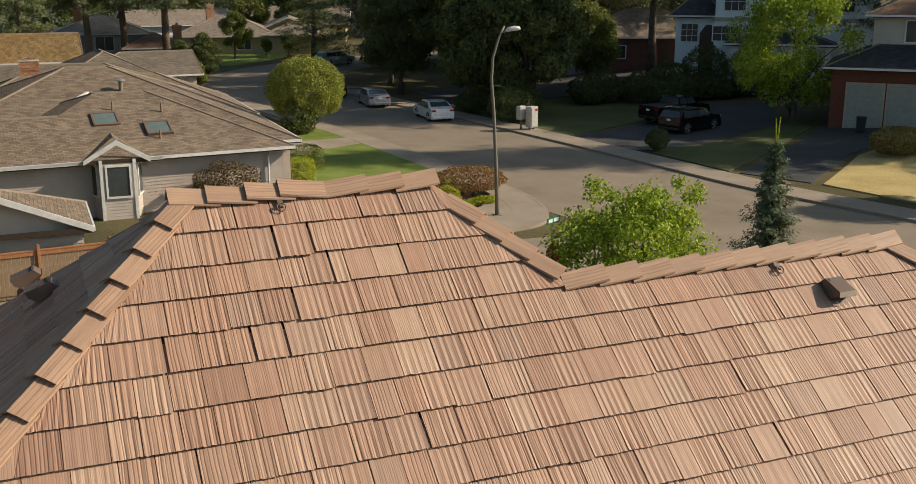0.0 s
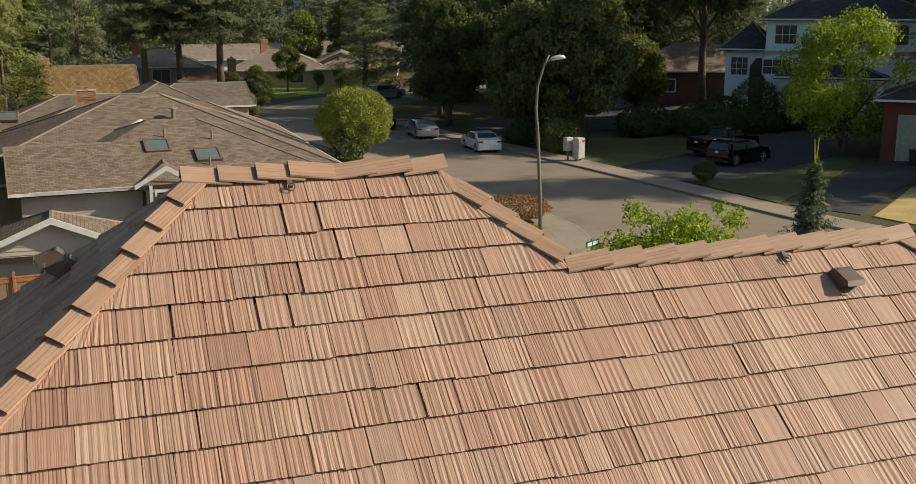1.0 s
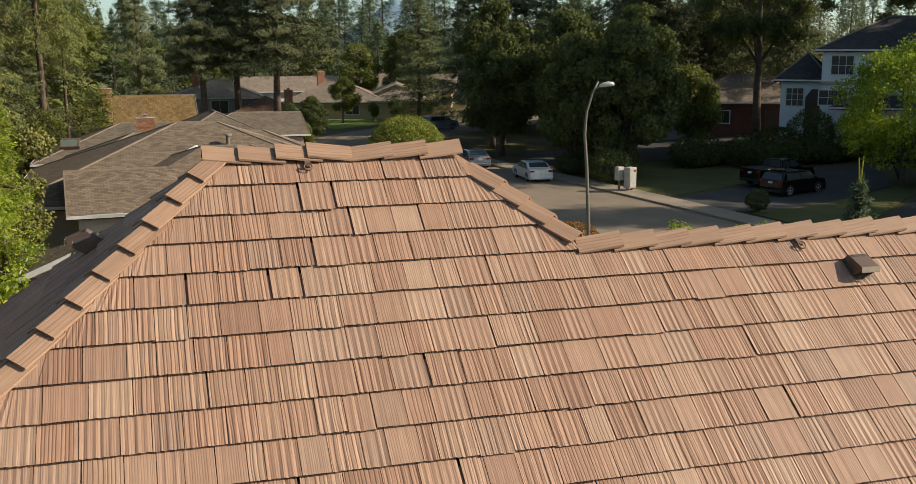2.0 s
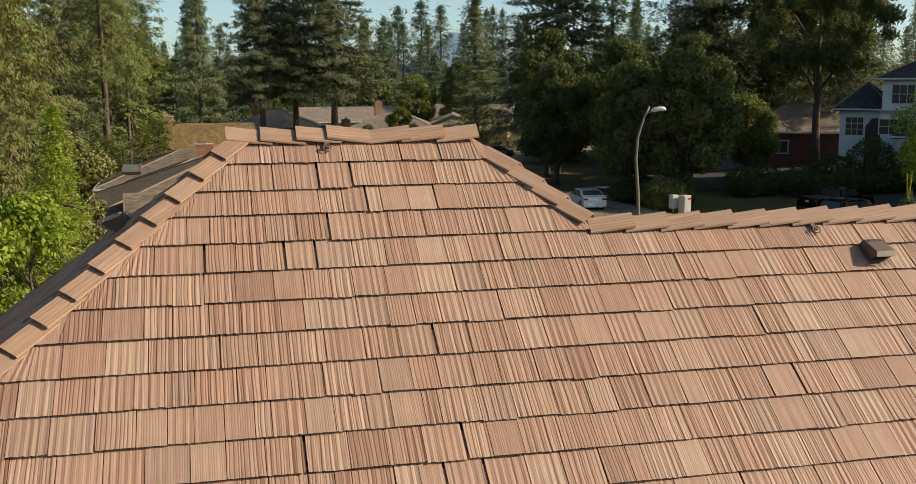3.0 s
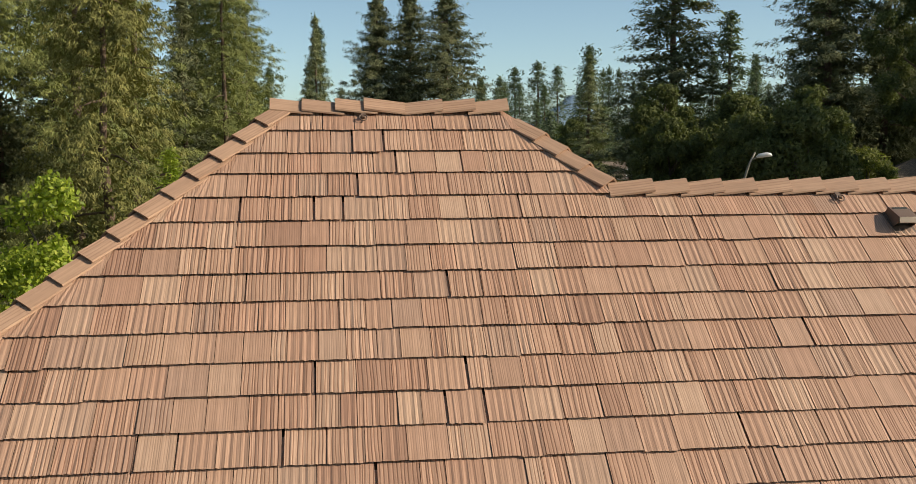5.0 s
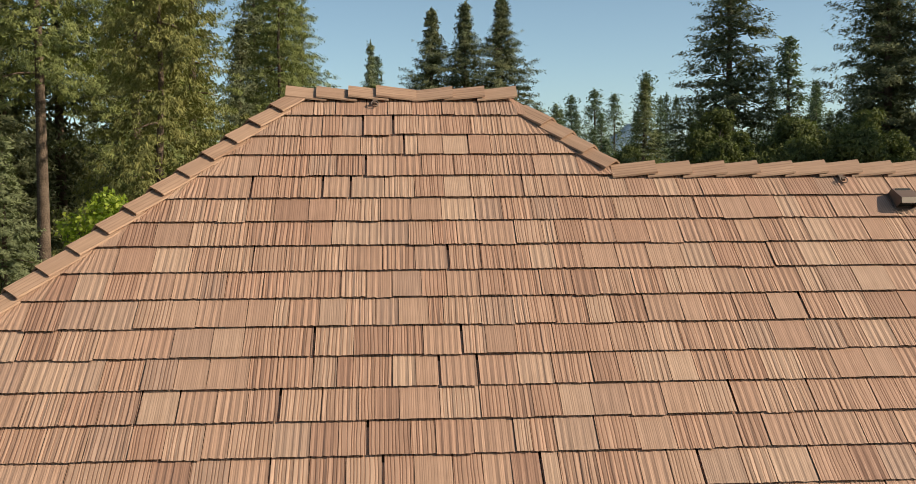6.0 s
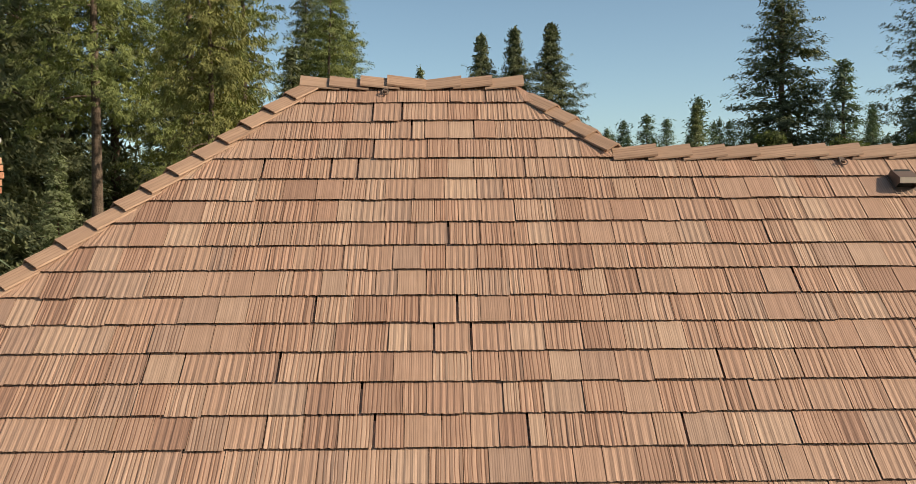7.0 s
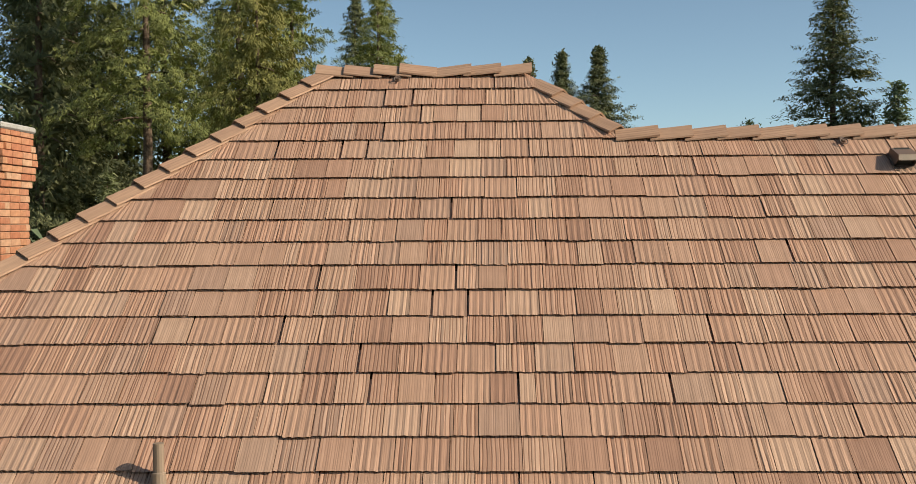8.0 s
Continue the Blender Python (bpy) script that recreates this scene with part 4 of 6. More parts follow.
def wing(th, m, w, d, wall, pitch, wall_mat, roof_mat, over=0.5, gable=(False, False), gutters=True, base=-0.6, trim=None, caps=True, rake=None):
    """One block of a house: walls, a roof with a white fascia and gutter, ridge and hip caps."""
    part("wall", Shape().box(-w / 2, w / 2, -d / 2, d / 2, base, wall) if wall_mat == M_REDBRICK else lap_walls(w, d, base, wall), wall_mat, th, m=m)
    me, top, (x0, x1), (W, D) = roof_mesh("roof", w, d, over, wall + 0.02, pitch, roof_mat, gable)
    roof = part("roof", me, roof_mat, th, m=m)
    for k, sx in enumerate((-1, 1)):
        if gable[k]:
            x = sx * w / 2
            gv, gf = [(x, -d / 2, wall), (x, d / 2, wall)], []
            rows = max(2, round(pitch * d / 2 * 0.98 / 0.155))
            for q in range(rows):
                za, zb = wall + 0.155 * q, wall + 0.155 * (q + 1)
                ya, yb = d / 2 * (1 - q / rows), d / 2 * (1 - (q + 1) / rows)
                xo = x + sx * 0.022
                n = len(gv)
                gv += [(xo, -ya, za), (xo, ya, za), (x, -yb, zb), (x, yb, zb)]
                gf += [(n, n + 1, n + 3, n + 2), (n - 2, n - 1, n + 1, n)]
            ga = Shape()
            ga.add(gv, gf)
            part("gable", ga, wall_mat, th, m=m)
            ex = sx * W
            for sy in (-1, 1):
                bb = Shape()
                bb.prism([(ex, sy * D, wall - 0.16), (ex, sy * D, wall + 0.06), (ex, 0, top + 0.04), (ex, 0, top - 0.2)], (-0.03 * sx, 0, 0), (0.03 * sx, 0, 0))
                part("bargeboard", bb, rake or trim or M_TRIM, roof)
    if gutters:
        g = Shape()
        for sy in (-1, 1):
            g.box(-W - 0.02, W + 0.02, sy * D - 0.06, sy * D + 0.06, wall - 0.12, wall + 0.02)
        for k, sx in enumerate((-1, 1)):
            if not gable[k]:
                g.box(sx * W - 0.06, sx * W + 0.06, -D + 0.06, D - 0.06, wall - 0.12, wall + 0.02)
        part("gutter", g, trim or M_TRIM, roof)
    if caps:
        c = Shape()
        lines = [((x0, 0, top), (x1, 0, top))] if x1 - x0 > 0.2 else []
        z = wall + 0.02
        if not gable[0]:
            lines += [((-W, -D, z), (x0, 0, top)), ((-W, D, z), (x0, 0, top))]
        if not gable[1]:
            lines += [((W, -D, z), (x1, 0, top)), ((W, D, z), (x1, 0, top))]
        for a, b in lines:
            c.tube([(a[0], a[1], a[2] - 0.05), (b[0], b[1], b[2] - 0.05)], 0.1, 6)
        part("ridge_cap", c, M_RIDGE, roof)
    return roof, top


def house_at(x, y, rz, label, z=None):
    return empty("house", pose(x, y, height(x, y) if z is None else z, 0, 0, rz), label, "house", "houses of the neighbourhood")


# the corner house with skylights and a bay
H1 = house_at(0, 0, 0, "low taupe lap-sided house with brown shingle hip roofs and skylights")
wing(H1, pose(3.4, 60.5, 0), 18.2, 16, 2.7, 0.385, M_SIDING, M_SHINGLE, 0.5)
front_m = pose(4.6, 55.5, 0, 0, 0, 4)
wing(H1, front_m, 13.35, 10.9, 2.7, 0.40, M_SIDING, M_SHINGLE, 0.5, caps=False)
wing(H1, front_m @ pose(-3.6, -1.95, -0.025), 7.9, 7.0, 2.7, 0.40, M_SIDING, M_SHINGLE, 0.5, gable=(True, False), caps=False, rake=M_RIDGE)
part("ridge_cap", Shape().tube([(-1.22, 0, 5.05), (1.22, 0, 5.05)], 0.1, 6).tube([(7.17, -5.95, 2.67), (1.22, 0, 5.05)], 0.1, 6).tube([(-3.9, 2.7, 3.98), (-1.22, 0, 5.05)], 0.1, 6), M_RIDGE, H1, m=front_m)
part("ridge_cap", Shape().tube([(-8.05, -1.95, 4.25), (-3.2, -1.95, 4.25)], 0.1, 6), M_RIDGE, H1, m=front_m)
wing(H1, pose(3.9, 68.0, 0), 17.5, 9.6, 2.7, 0.41, M_SIDING, M_SHINGLE, 0.5)
bay = Shape().prism([(-1.25, 0.9, 0), (-0.72, -0.55, 0), (0.72, -0.55, 0), (1.25, 0.9, 0)], (3.75, 49.6, -0.5), (3.75, 49.6, 2.75))
part("bay", bay, M_PINKSIDING, H1, "pale lap-sided bay")
me, _, _, _ = roof_mesh("bay_roof", 2.4, 2.2, 0.28, 2.78, 0.6, M_SHINGLE, (False, True))
part("bay_roof", me, M_SHINGLE, H1, m=pose(3.75, 50.5, 0, 0, 0, -90) @ pose(0, 0, 0, 0, 0, 180))
bb = Shape()
for sx in (-1, 1):
    bb.prism([(sx * 1.45, 0, 2.58), (sx * 1.45, 0, 2.8), (0, 0, 3.66), (0, 0, 3.42)], (3.75, 48.94, 0), (3.75, 49.0, 0))
part("bargeboard", bb, M_TRIM, H1, "white bay bargeboards")
window(H1, 3.75, 1.75, 0.95, 1.35, 0, -49.01, (0, 0))


# ---------------------------------------------------------------- trees
def blades(centres, ways, ups, length, width, rs, sliver=False):
    """Thin leaf blades: a four-cornered sliver at each centre along its way."""
    c, d, u = (np.asarray(q, dtype=np.float64) for q in (centres, ways, ups))
    d /= np.linalg.norm(d, axis=1, keepdims=True) + 1e-9
    s = np.cross(d, u)
    s /= np.linalg.norm(s, axis=1, keepdims=True) + 1e-9
    n = len(c)
    L = (length * rs.uniform(0.6, 1.3, n))[:, None]
    W = (width * rs.uniform(0.6, 1.3, n))[:, None]
    if sliver:
        v = np.empty((n, 3, 3))
        v[:, 0] = c - d * L * 0.5 + s * W * 0.5
        v[:, 1] = c - d * L * 0.5 - s * W * 0.5
        v[:, 2] = c + d * L * 0.5
        v[:, 2, 2] -= L[:, 0] * 0.12
        return v.reshape(-1, 3), np.arange(n * 3).reshape(n, 3)
    v = np.empty((n, 4, 3))
    v[:, 0] = c - d * L * 0.5
    v[:, 1] = c + s * W * 0.5
    v[:, 2] = c + d * L * 0.5
    v[:, 3] = c - s * W * 0.5
    v[:, 2, 2] -= L[:, 0] * 0.12
    return v.reshape(-1, 3), np.arange(n * 4).reshape(n, 4)


def conifer_crown(H, R, bare, seed, mat, step=0.6, per=7, dens=4.0, k=8, tuft=0.2, droop=0.25, hang=0.3, power=0.8, gap=0.0, fan=0.34, inner=2, lift=0.1):
    """Boughs that droop and lift at the tip, each a tongue of small tufts of needles, with larger blades added close to
    the trunk to block light.
    """
    rs = np.random.RandomState(seed)
    C, D, U, S = [], [], [], []
    z = bare
    while z < H - 0.1:
        f = (z - bare) / (H - bare)
        r = R * ((1 - f) ** power) * (0.62 + 0.38 * min(1, f * 6 + 0.3)) + 0.05
        for q in range(per if f < 0.85 else per - 2):
            if rs.rand() < gap:
                continue
            a = rs.uniform(0, math.tau)
            L = r * (rs.uniform(0.6, 1.08) if rs.rand() > 0.1 else rs.uniform(1.15, 1.3))
            z0 = z + rs.uniform(-0.5, 0.5) * step
            n = max(3, int(L * dens))
            t = np.sqrt(rs.uniform(0.06, 1, n))
            t[0] = 1.0
            rise = -0.12 * (1 - f) + 0.35 * f
            bz = z0 + rise * L * t - droop * L * t * t + lift * L * t ** 4
            w = fan * L * (1.08 - t) * t ** 0.35 + 0.06
            side = rs.uniform(-1, 1, n) * w
            low = hang * (rs.rand(n) ** 1.6) * (0.25 + 0.18 * L) + 0.5 * np.abs(side) * hang
            ca, sa = math.cos(a), math.sin(a)
            x, y = ca * L * t - sa * side, sa * L * t + ca * side
            c = np.repeat(np.stack([x, y, bz - low], 1), k, 0) + rs.normal(0, 1, (n * k, 3)) * np.array([tuft, tuft, 0.6 * tuft]) * 0.85
            C.append(c)
            out = np.repeat(a + np.sign(side) * 0.5, k) + rs.normal(0, 0.75, n * k)
            D.append(np.stack([np.cos(out), np.sin(out), rs.normal(-0.15 - hang, 0.45, n * k)], 1))
            U.append(np.stack([rs.normal(0, 0.55, n * k) + 0.5 * ca, rs.normal(0, 0.55, n * k) + 0.5 * sa, np.ones(n * k)], 1))
            S.append(np.full(n * k, tuft))
            # larger blades inside the crown, added to keep light from its middle
            m = int(inner * max(1.0, L * 0.8))
            if m:
                t = rs.uniform(0.05, 0.62, m)
                C.append(np.stack([ca * L * t, sa * L * t, z0 + rise * L * t - droop * L * t * t], 1) + rs.normal(0, 1.1 * tuft, (m, 3)))
                D.append(rs.normal(0, 1, (m, 3)))
                U.append(rs.normal(0, 1, (m, 3)))
                S.append(np.full(m, tuft * 2.2))
        z += step * rs.uniform(0.7, 1.3) * (1.15 - 0.5 * f)
    n = int(H * k * 0.9)
    u = rs.rand(n)
    a = rs.uniform(0, math.tau, n)
    rr = R * 0.085 * (1 - u) * np.sqrt(rs.rand(n)) + 0.02
    C.append(np.stack([np.cos(a) * rr, np.sin(a) * rr, H * (0.945 + 0.07 * u)], 1))
    D.append(np.stack([np.cos(a), np.sin(a), rs.normal(0.7, 0.4, n)], 1))
    U.append(rs.normal(0, 1, (n, 3)))
    S.append(tuft * (0.9 - 0.5 * u))
    size = np.concatenate(S)
    v, f = blades(np.concatenate(C), np.concatenate(D), np.concatenate(U), 1.3 * size, 0.45 * size, rs, True)
    return soup("crown", v, f, mat)


def trunk_shape(H, r, seed, n=9, bend=0.15):
    rnd = random.Random(seed)
    pts, rad = [], []
    for k in range(8):
        t = k / 7
        pts.append((rnd.uniform(-bend, bend) * t * (1 - t) * 4, rnd.uniform(-bend, bend) * t * (1 - t) * 4, H * t - (0.3 if k == 0 else 0)))
        rad.append(r * (1.25 if k == 0 else 1) * (1 - 0.93 * t))
    return Shape().tube(pts, rad, n)


def conifer(name, label, H, R, bare, seed, mat, **kw):
    th = empty(name, pose(0, 0, -200), label, "tree", "tall conifers")
    tr = trunk_shape(H, 0.011 * H + 0.06, seed)
    rnd = random.Random(seed)
    for k in range(14):
        z = bare * 0.95 + (H - bare * 0.95) * (k + rnd.random()) / 15
        a = rnd.uniform(0, math.tau)
        L = 0.6 * R * (1 - z / H) + 0.4
        tr.tube([(0, 0, z), (L * 0.5 * math.cos(a), L * 0.5 * math.sin(a), z - 0.05 * L), (L * math.cos(a), L * math.sin(a), z - 0.2 * L)], [0.07, 0.05, 0.02], 5)
    part("trunk", tr, M_BARK, th, smooth=True)
    part("crown", conifer_crown(H, R, bare, seed, mat, **kw), mat, th)
    return th


def leafy_crown(clumps, n, leaf, seed, mat, shell=0.55, aspect=0.62, tri=False):
    """Leaves about the given clumps (x, y, z, radius), denser towards their outsides."""
    rs = np.random.RandomState(seed)
    C, D, U = [], [], []
    tot = sum(c[3] ** 2 for c in clumps)
    for x, y, z, r in clumps:
        k = max(8, int(n * r * r / tot))
        p = rs.normal(0, 1, (k, 3))
        p /= np.linalg.norm(p, axis=1, keepdims=True)
        q = r * (shell + (1.08 - shell) * rs.rand(k) ** 0.6)
        q *= 1 + 0.16 * np.sin(5 * p[:, 0] + x * 7) * np.cos(4 * p[:, 1] + z * 5)
        C.append(p * q[:, None] * np.array([1, 1, 0.85]) + np.array([x, y, z]))
        D.append(rs.normal(0, 1, (k, 3)) + p * 0.4 + np.array([0, 0, -0.3]))
        U.append(p + rs.normal(0, 0.55, (k, 3)) + np.array([0, 0, 0.4]))
    v, f = blades(np.concatenate(C), np.concatenate(D), np.concatenate(U), leaf, leaf * aspect, rs, tri)
    return soup("crown", v, f, mat)


def broadleaf(name, label, H, R, stem, seed, mat, n=9000, leaf=0.2, clump=14, flat=1.0, group="broadleaf trees", shell=0.5, spike=0, tri=False, fork=0.5, bark=None):
    th = empty(name, pose(0, 0, -200), label, "tree", group)
    rnd = random.Random(seed)
    cl = []
    for k in range(clump):
        a = rnd.uniform(0, math.tau)
        t = rnd.random()
        zz = stem + (H - stem) * (0.15 + 0.75 * t)
        rr = R * math.sqrt(max(0.05, 1 - (2 * t - 0.9) ** 2)) * rnd.uniform(0.35, 0.75)
        cl.append((rr * math.cos(a), rr * math.sin(a), zz, rnd.uniform(0.26, 0.42) * R * flat))
    for k in range(spike):
        a = rnd.uniform(0, math.tau)
        cl.append((R * 0.4 * math.cos(a), R * 0.4 * math.sin(a), H * 0.97 + rnd.uniform(-0.35, 0.15), 0.085 * R))
    tr = trunk_shape(stem + (H - stem) * 0.6, 0.035 * H ** 0.8 + 0.02, seed)
    for x, y, z, r in cl[:12]:
        b = min(max(stem * rnd.uniform(fork, 1.05), z - 1.15 * math.hypot(x, y)), stem + (H - stem) * 0.55)
        tr.tube([(0, 0, b), (x * 0.45, y * 0.45, b + (z - b) * 0.6), (x, y, z)], [0.014 * H ** 0.7, 0.009 * H ** 0.7, 0.003 * H ** 0.7], 5)
    part("trunk", tr, bark or M_BARK2, th, smooth=True)
    part("crown", leafy_crown(cl, n, leaf, seed, mat, shell, 0.62, tri), mat, th)
    return th


def shrub(name, label, x, y, w, d, h, seed, mat, n=2500, leaf=0.09, lift=0.0, group="garden shrubs", lumps=9, box=False, category="shrub"):
    """A bush of many leaves on short stems. box: clipped square."""
    th = empty(name, on_land(x, y), label, category, group)
    rs = np.random.RandomState(seed)
    rnd = random.Random(seed)
    st = Shape()
    for k in range(5):
        a = k * 1.3
        st.tube([(0.08 * math.cos(a), 0.08 * math.sin(a), -0.1), (w * 0.2 * math.cos(a), d * 0.2 * math.sin(a), h * 0.55)], [0.035, 0.015], 5)
    part("stem", st, M_BARK2, th)
    k = n
    if box:
        p = rs.uniform(-1, 1, (k, 3))
        ax = rs.randint(0, 3, k)
        p[np.arange(k), ax] = np.sign(p[np.arange(k), ax]) * rs.uniform(0.85, 1.02, k)
        nn = p.copy()
        c = p * np.array([w / 2, d / 2, h / 2]) + np.array([0, 0, h / 2 + 0.02])
    else:
        p = rs.normal(0, 1, (k, 3))
        p /= np.linalg.norm(p, axis=1, keepdims=True)
        lump = 1 + 0.07 * np.sin(6 * p[:, 0] + seed) * np.sin(5 * p[:, 1] + 2) + 0.06 * np.sin(9 * p[:, 2] + 3 * p[:, 0])
        q = (0.72 + 0.3 * rs.rand(k) ** 0.5) * lump
        nn = p
        c = p * q[:, None] * np.array([w / 2, d / 2, h / 2]) + np.array([0, 0, h / 2 + lift])
        c[:, 2] = np.maximum(c[:, 2], 0.03 + lift * 0.6)
    v, f = blades(c, rs.normal(0, 1, (k, 3)) + nn * 0.5, nn + rs.normal(0, 0.5, (k, 3)), leaf, leaf * 0.62, rs)
    part("crown", soup("crown", v, f, mat), mat, th)
    return th


CONIFERS = {
    "fir": (32, conifer("fir_tree", "tall green fir with drooping layered boughs", 32, 6.0, 5.5, 21, M_FIR, step=0.75, per=8, dens=3.6, k=12, tuft=0.2, droop=0.3, hang=0.45, inner=3)),
    "fir2": (30, conifer("fir_tree", "tall green fir with uneven open boughs", 30, 6.0, 2.5, 22, M_FIR, step=0.95, per=8, dens=2.8, k=22, tuft=0.17, gap=0.12, droop=0.3, hang=0.4, inner=7)),
    "fir3": (32, conifer("fir_tree", "tall fir with a long bare brown trunk", 32, 6.2, 13.0, 30, M_FIR, step=0.7, per=8, dens=3.6, k=12, tuft=0.19, power=0.7, droop=0.35, hang=0.4)),
    "near": (32, conifer("fir_tree", "tall sunlit fir with a bare grey-brown trunk", 32, 6.0, 14.5, 33, M_FIR, step=0.72, per=8, dens=3.0, k=30, tuft=0.135, power=0.6, droop=0.42, hang=0.7, inner=7)),
    "near2": (30, conifer("fir_tree", "tall olive fir with hanging boughs", 30, 5.6, 2.0, 34, M_FIR, step=0.85, per=8, dens=3.0, k=26, tuft=0.14, droop=0.38, hang=0.6, gap=0.06, inner=7)),
    "dark": (34, conifer("fir_tree", "tall dark fir with dense boughs", 34, 7.4, 3.0, 23, M_FIRDARK, step=0.8, per=10, dens=2.4, k=11, tuft=0.25, power=0.9, droop=0.34, hang=0.35, inner=4, lift=0.2)),
    "dark2": (28, conifer("fir_tree", "tall dark spruce with level boughs", 28, 6.0, 1.0, 24, M_FIRDARK, step=0.8, per=9, dens=2.4, k=11, tuft=0.25, gap=0.06, power=0.9, droop=0.3, hang=0.35, inner=4, lift=0.2)),
    "darkbare": (24, conifer("fir_tree", "dark fir with a bare lower trunk", 24, 6.4, 7.5, 35, M_FIRDARK, step=0.62, per=10, dens=3.4, k=14, tuft=0.19, gap=0.05, power=1.05, droop=0.25, hang=0.35, inner=7, lift=0.18)),
    "airy": (24, conifer("fir_tree", "slender fir with thin airy boughs", 24, 4.8, 2.0, 36, M_AIRYFIR, step=0.6, per=8, dens=3.6, k=12, tuft=0.19, gap=0.05, power=1.15, droop=0.2, hang=0.5, inner=3, fan=0.26)),
    "cedar": (21, conifer("cedar_tree", "broad olive-green cedar with hanging sprays", 21, 4.6, 0.2, 25, M_CEDARLEAF, step=0.55, per=8, dens=3.4, k=26, tuft=0.125, droop=0.5, hang=1.1, power=0.5, inner=7)),
    "spire": (26, conifer("spruce_tree", "slender far spruce with short boughs", 26, 4.6, 0.5, 26, M_FARFIR, step=0.8, per=7, dens=2.2, k=5, tuft=0.4, gap=0.1, power=1.1, inner=1)),
    "far": (28, conifer("fir_tree", "blue-green fir standing in the distance", 28, 7.0, 0.3, 27, M_FARFIR, step=1.1, per=8, dens=1.2, k=4, tuft=0.62, power=1.1, inner=0, lift=0.2)),
    "arbor": (4.2, conifer("arborvitae", "columnar green arborvitae beside the house", 4.2, 0.75, 0.05, 28, M_LEAFMID, step=0.2, per=7, dens=8, k=5, tuft=0.12, droop=-0.6, hang=-0.3, power=0.4, inner=1)),
    "cone": (8, conifer("arborvitae", "bright yellow-green conical arborvitae", 8, 1.75, 0.1, 37, M_LEAF, step=0.24, per=9, dens=7, k=7, tuft=0.11, droop=-0.5, hang=-0.3, power=0.75)),
}


def plant(kind, x, y, H, rz=0, wide=1.0, label=""):
    base, src = CONIFERS[kind]
    k = H / base
    ob = copy_thing(src, on_land(x, y, rz))
    ob.scale = (k * wide, k * wide, k)
    if label:
        ob["label"] = label
    return ob


TREES = [
    ("dark2", -17.5, 92, 22, 0, 1.6),
    ("dark", -19.0, 67.0, 33, 30, 1.0), ("dark2", -26.0, 63.0, 30, 70, 1.1), ("dark2", -17.5, 76.0, 24, 10, 1.3), ("dark2", -9.5, 82, 20, 140, 1.1), ("dark", 63, 109, 38, 140, 1.0),
    ("near", -16.3, 54.7, 31, 0, 1.0), ("dark2", -23.5, 58.0, 33, 40, 0.95), ("dark", -25.0, 67, 36, 80, 1.0), ("near2", -13.0, 62.0, 30, 120, 1.15),
    ("fir2", -11.0, 69.0, 29, 10, 1.1), ("cone", -4.7, 40.2, 8.8, 0, 1.0), ("fir", -7.2, 92.0, 30, 200, 1.25), ("cedar", -8.4, 47.0, 21, 60, 1.05), ("fir3", -6.6, 84, 27, 150, 0.9),
    ("fir3", -5.3, 90, 23, 250, 0.6), ("dark", -14.5, 78.0, 34, 20, 1.0), ("dark2", -30, 76, 34, 10, 1.1),
    ("spire", 0.4, 229, 33, 0, 1.0), ("spire", -2, 232, 26, 50, 1.3),
    ("dark", 42.5, 120.5, 36, 10, 1.6), ("spire", 67, 165, 27.5, 0, 1.9), ("dark", 57, 111, 40, 50, 1.3), ("dark2", 61, 119, 35, 20, 1.3),
    ("dark2", 70, 112, 36, 0, 1.2), ("dark", 66, 98, 36, 80, 1.1), ("airy", 36.2, 136, 20.5, 0, 1.5),
    ("far", 58, 222, 28, 0, 1.4), ("far", 60, 324, 30, 20, 1.5), ("far", 67, 322, 31, 60, 1.6), ("far", 73, 321, 29, 100, 1.5),
    # unseen eastern firs, added where they throw shade on street and drives
    ("dark", 67, 43.6, 41, 80, 1.0), ("dark", 73, 42, 38, 10, 1.1), ("dark", 68.5, 62, 42, 200, 1.1),
    ("darkbare", 7.2, 119, 26.6, 10, 1.15), ("darkbare", 11.3, 123, 28, 80, 1.15), ("darkbare", 15.0, 117, 27.5, 150, 1.25), ("airy", 0.4, 104, 21.5, 220, 1.0), ("airy", -12.1, 37.2, 10.2, 0, 1.5), ("dark", -13, 121, 35, 10, 1.1),
    # one more unseen shade tree further east
    ("dark2", 82, 46, 26, 120, 1.5),
    ("dark2", -21.5, 64, 22, 200, 1.4),
]
TREES += [("arbor", -7.6 + 0.8 * k, 79.2 + 0.3 * k, 4.9 + 0.3 * (k % 3), 40 * k, 0.9) for k in range(4)] + [("arbor", -3.7, 81, 6.4, 0, 0.95), ("arbor", -2.3, 81.5, 6.7, 90, 0.95)]
for i, (kind, x, y, H, rz, wide) in enumerate(TREES):
    plant(kind, x, y, H, rz, wide)
# firs added beyond the view, west and south, to block low sky light
for x, y, H in ((-24, 44, 27), (-28, 34, 29), (-25, 23, 27), (-27, 12, 29), (-25, 1, 27), (-22, -11, 26), (-14, -21, 27), (-4, -27, 28), (6, -30, 27), (16, -32, 28), (26, -31, 26)):
    plant("far", x, y, H, 37 * x, 1.3, "unseen fir of an added belt that blocks low sky")
rnd = random.Random(8)
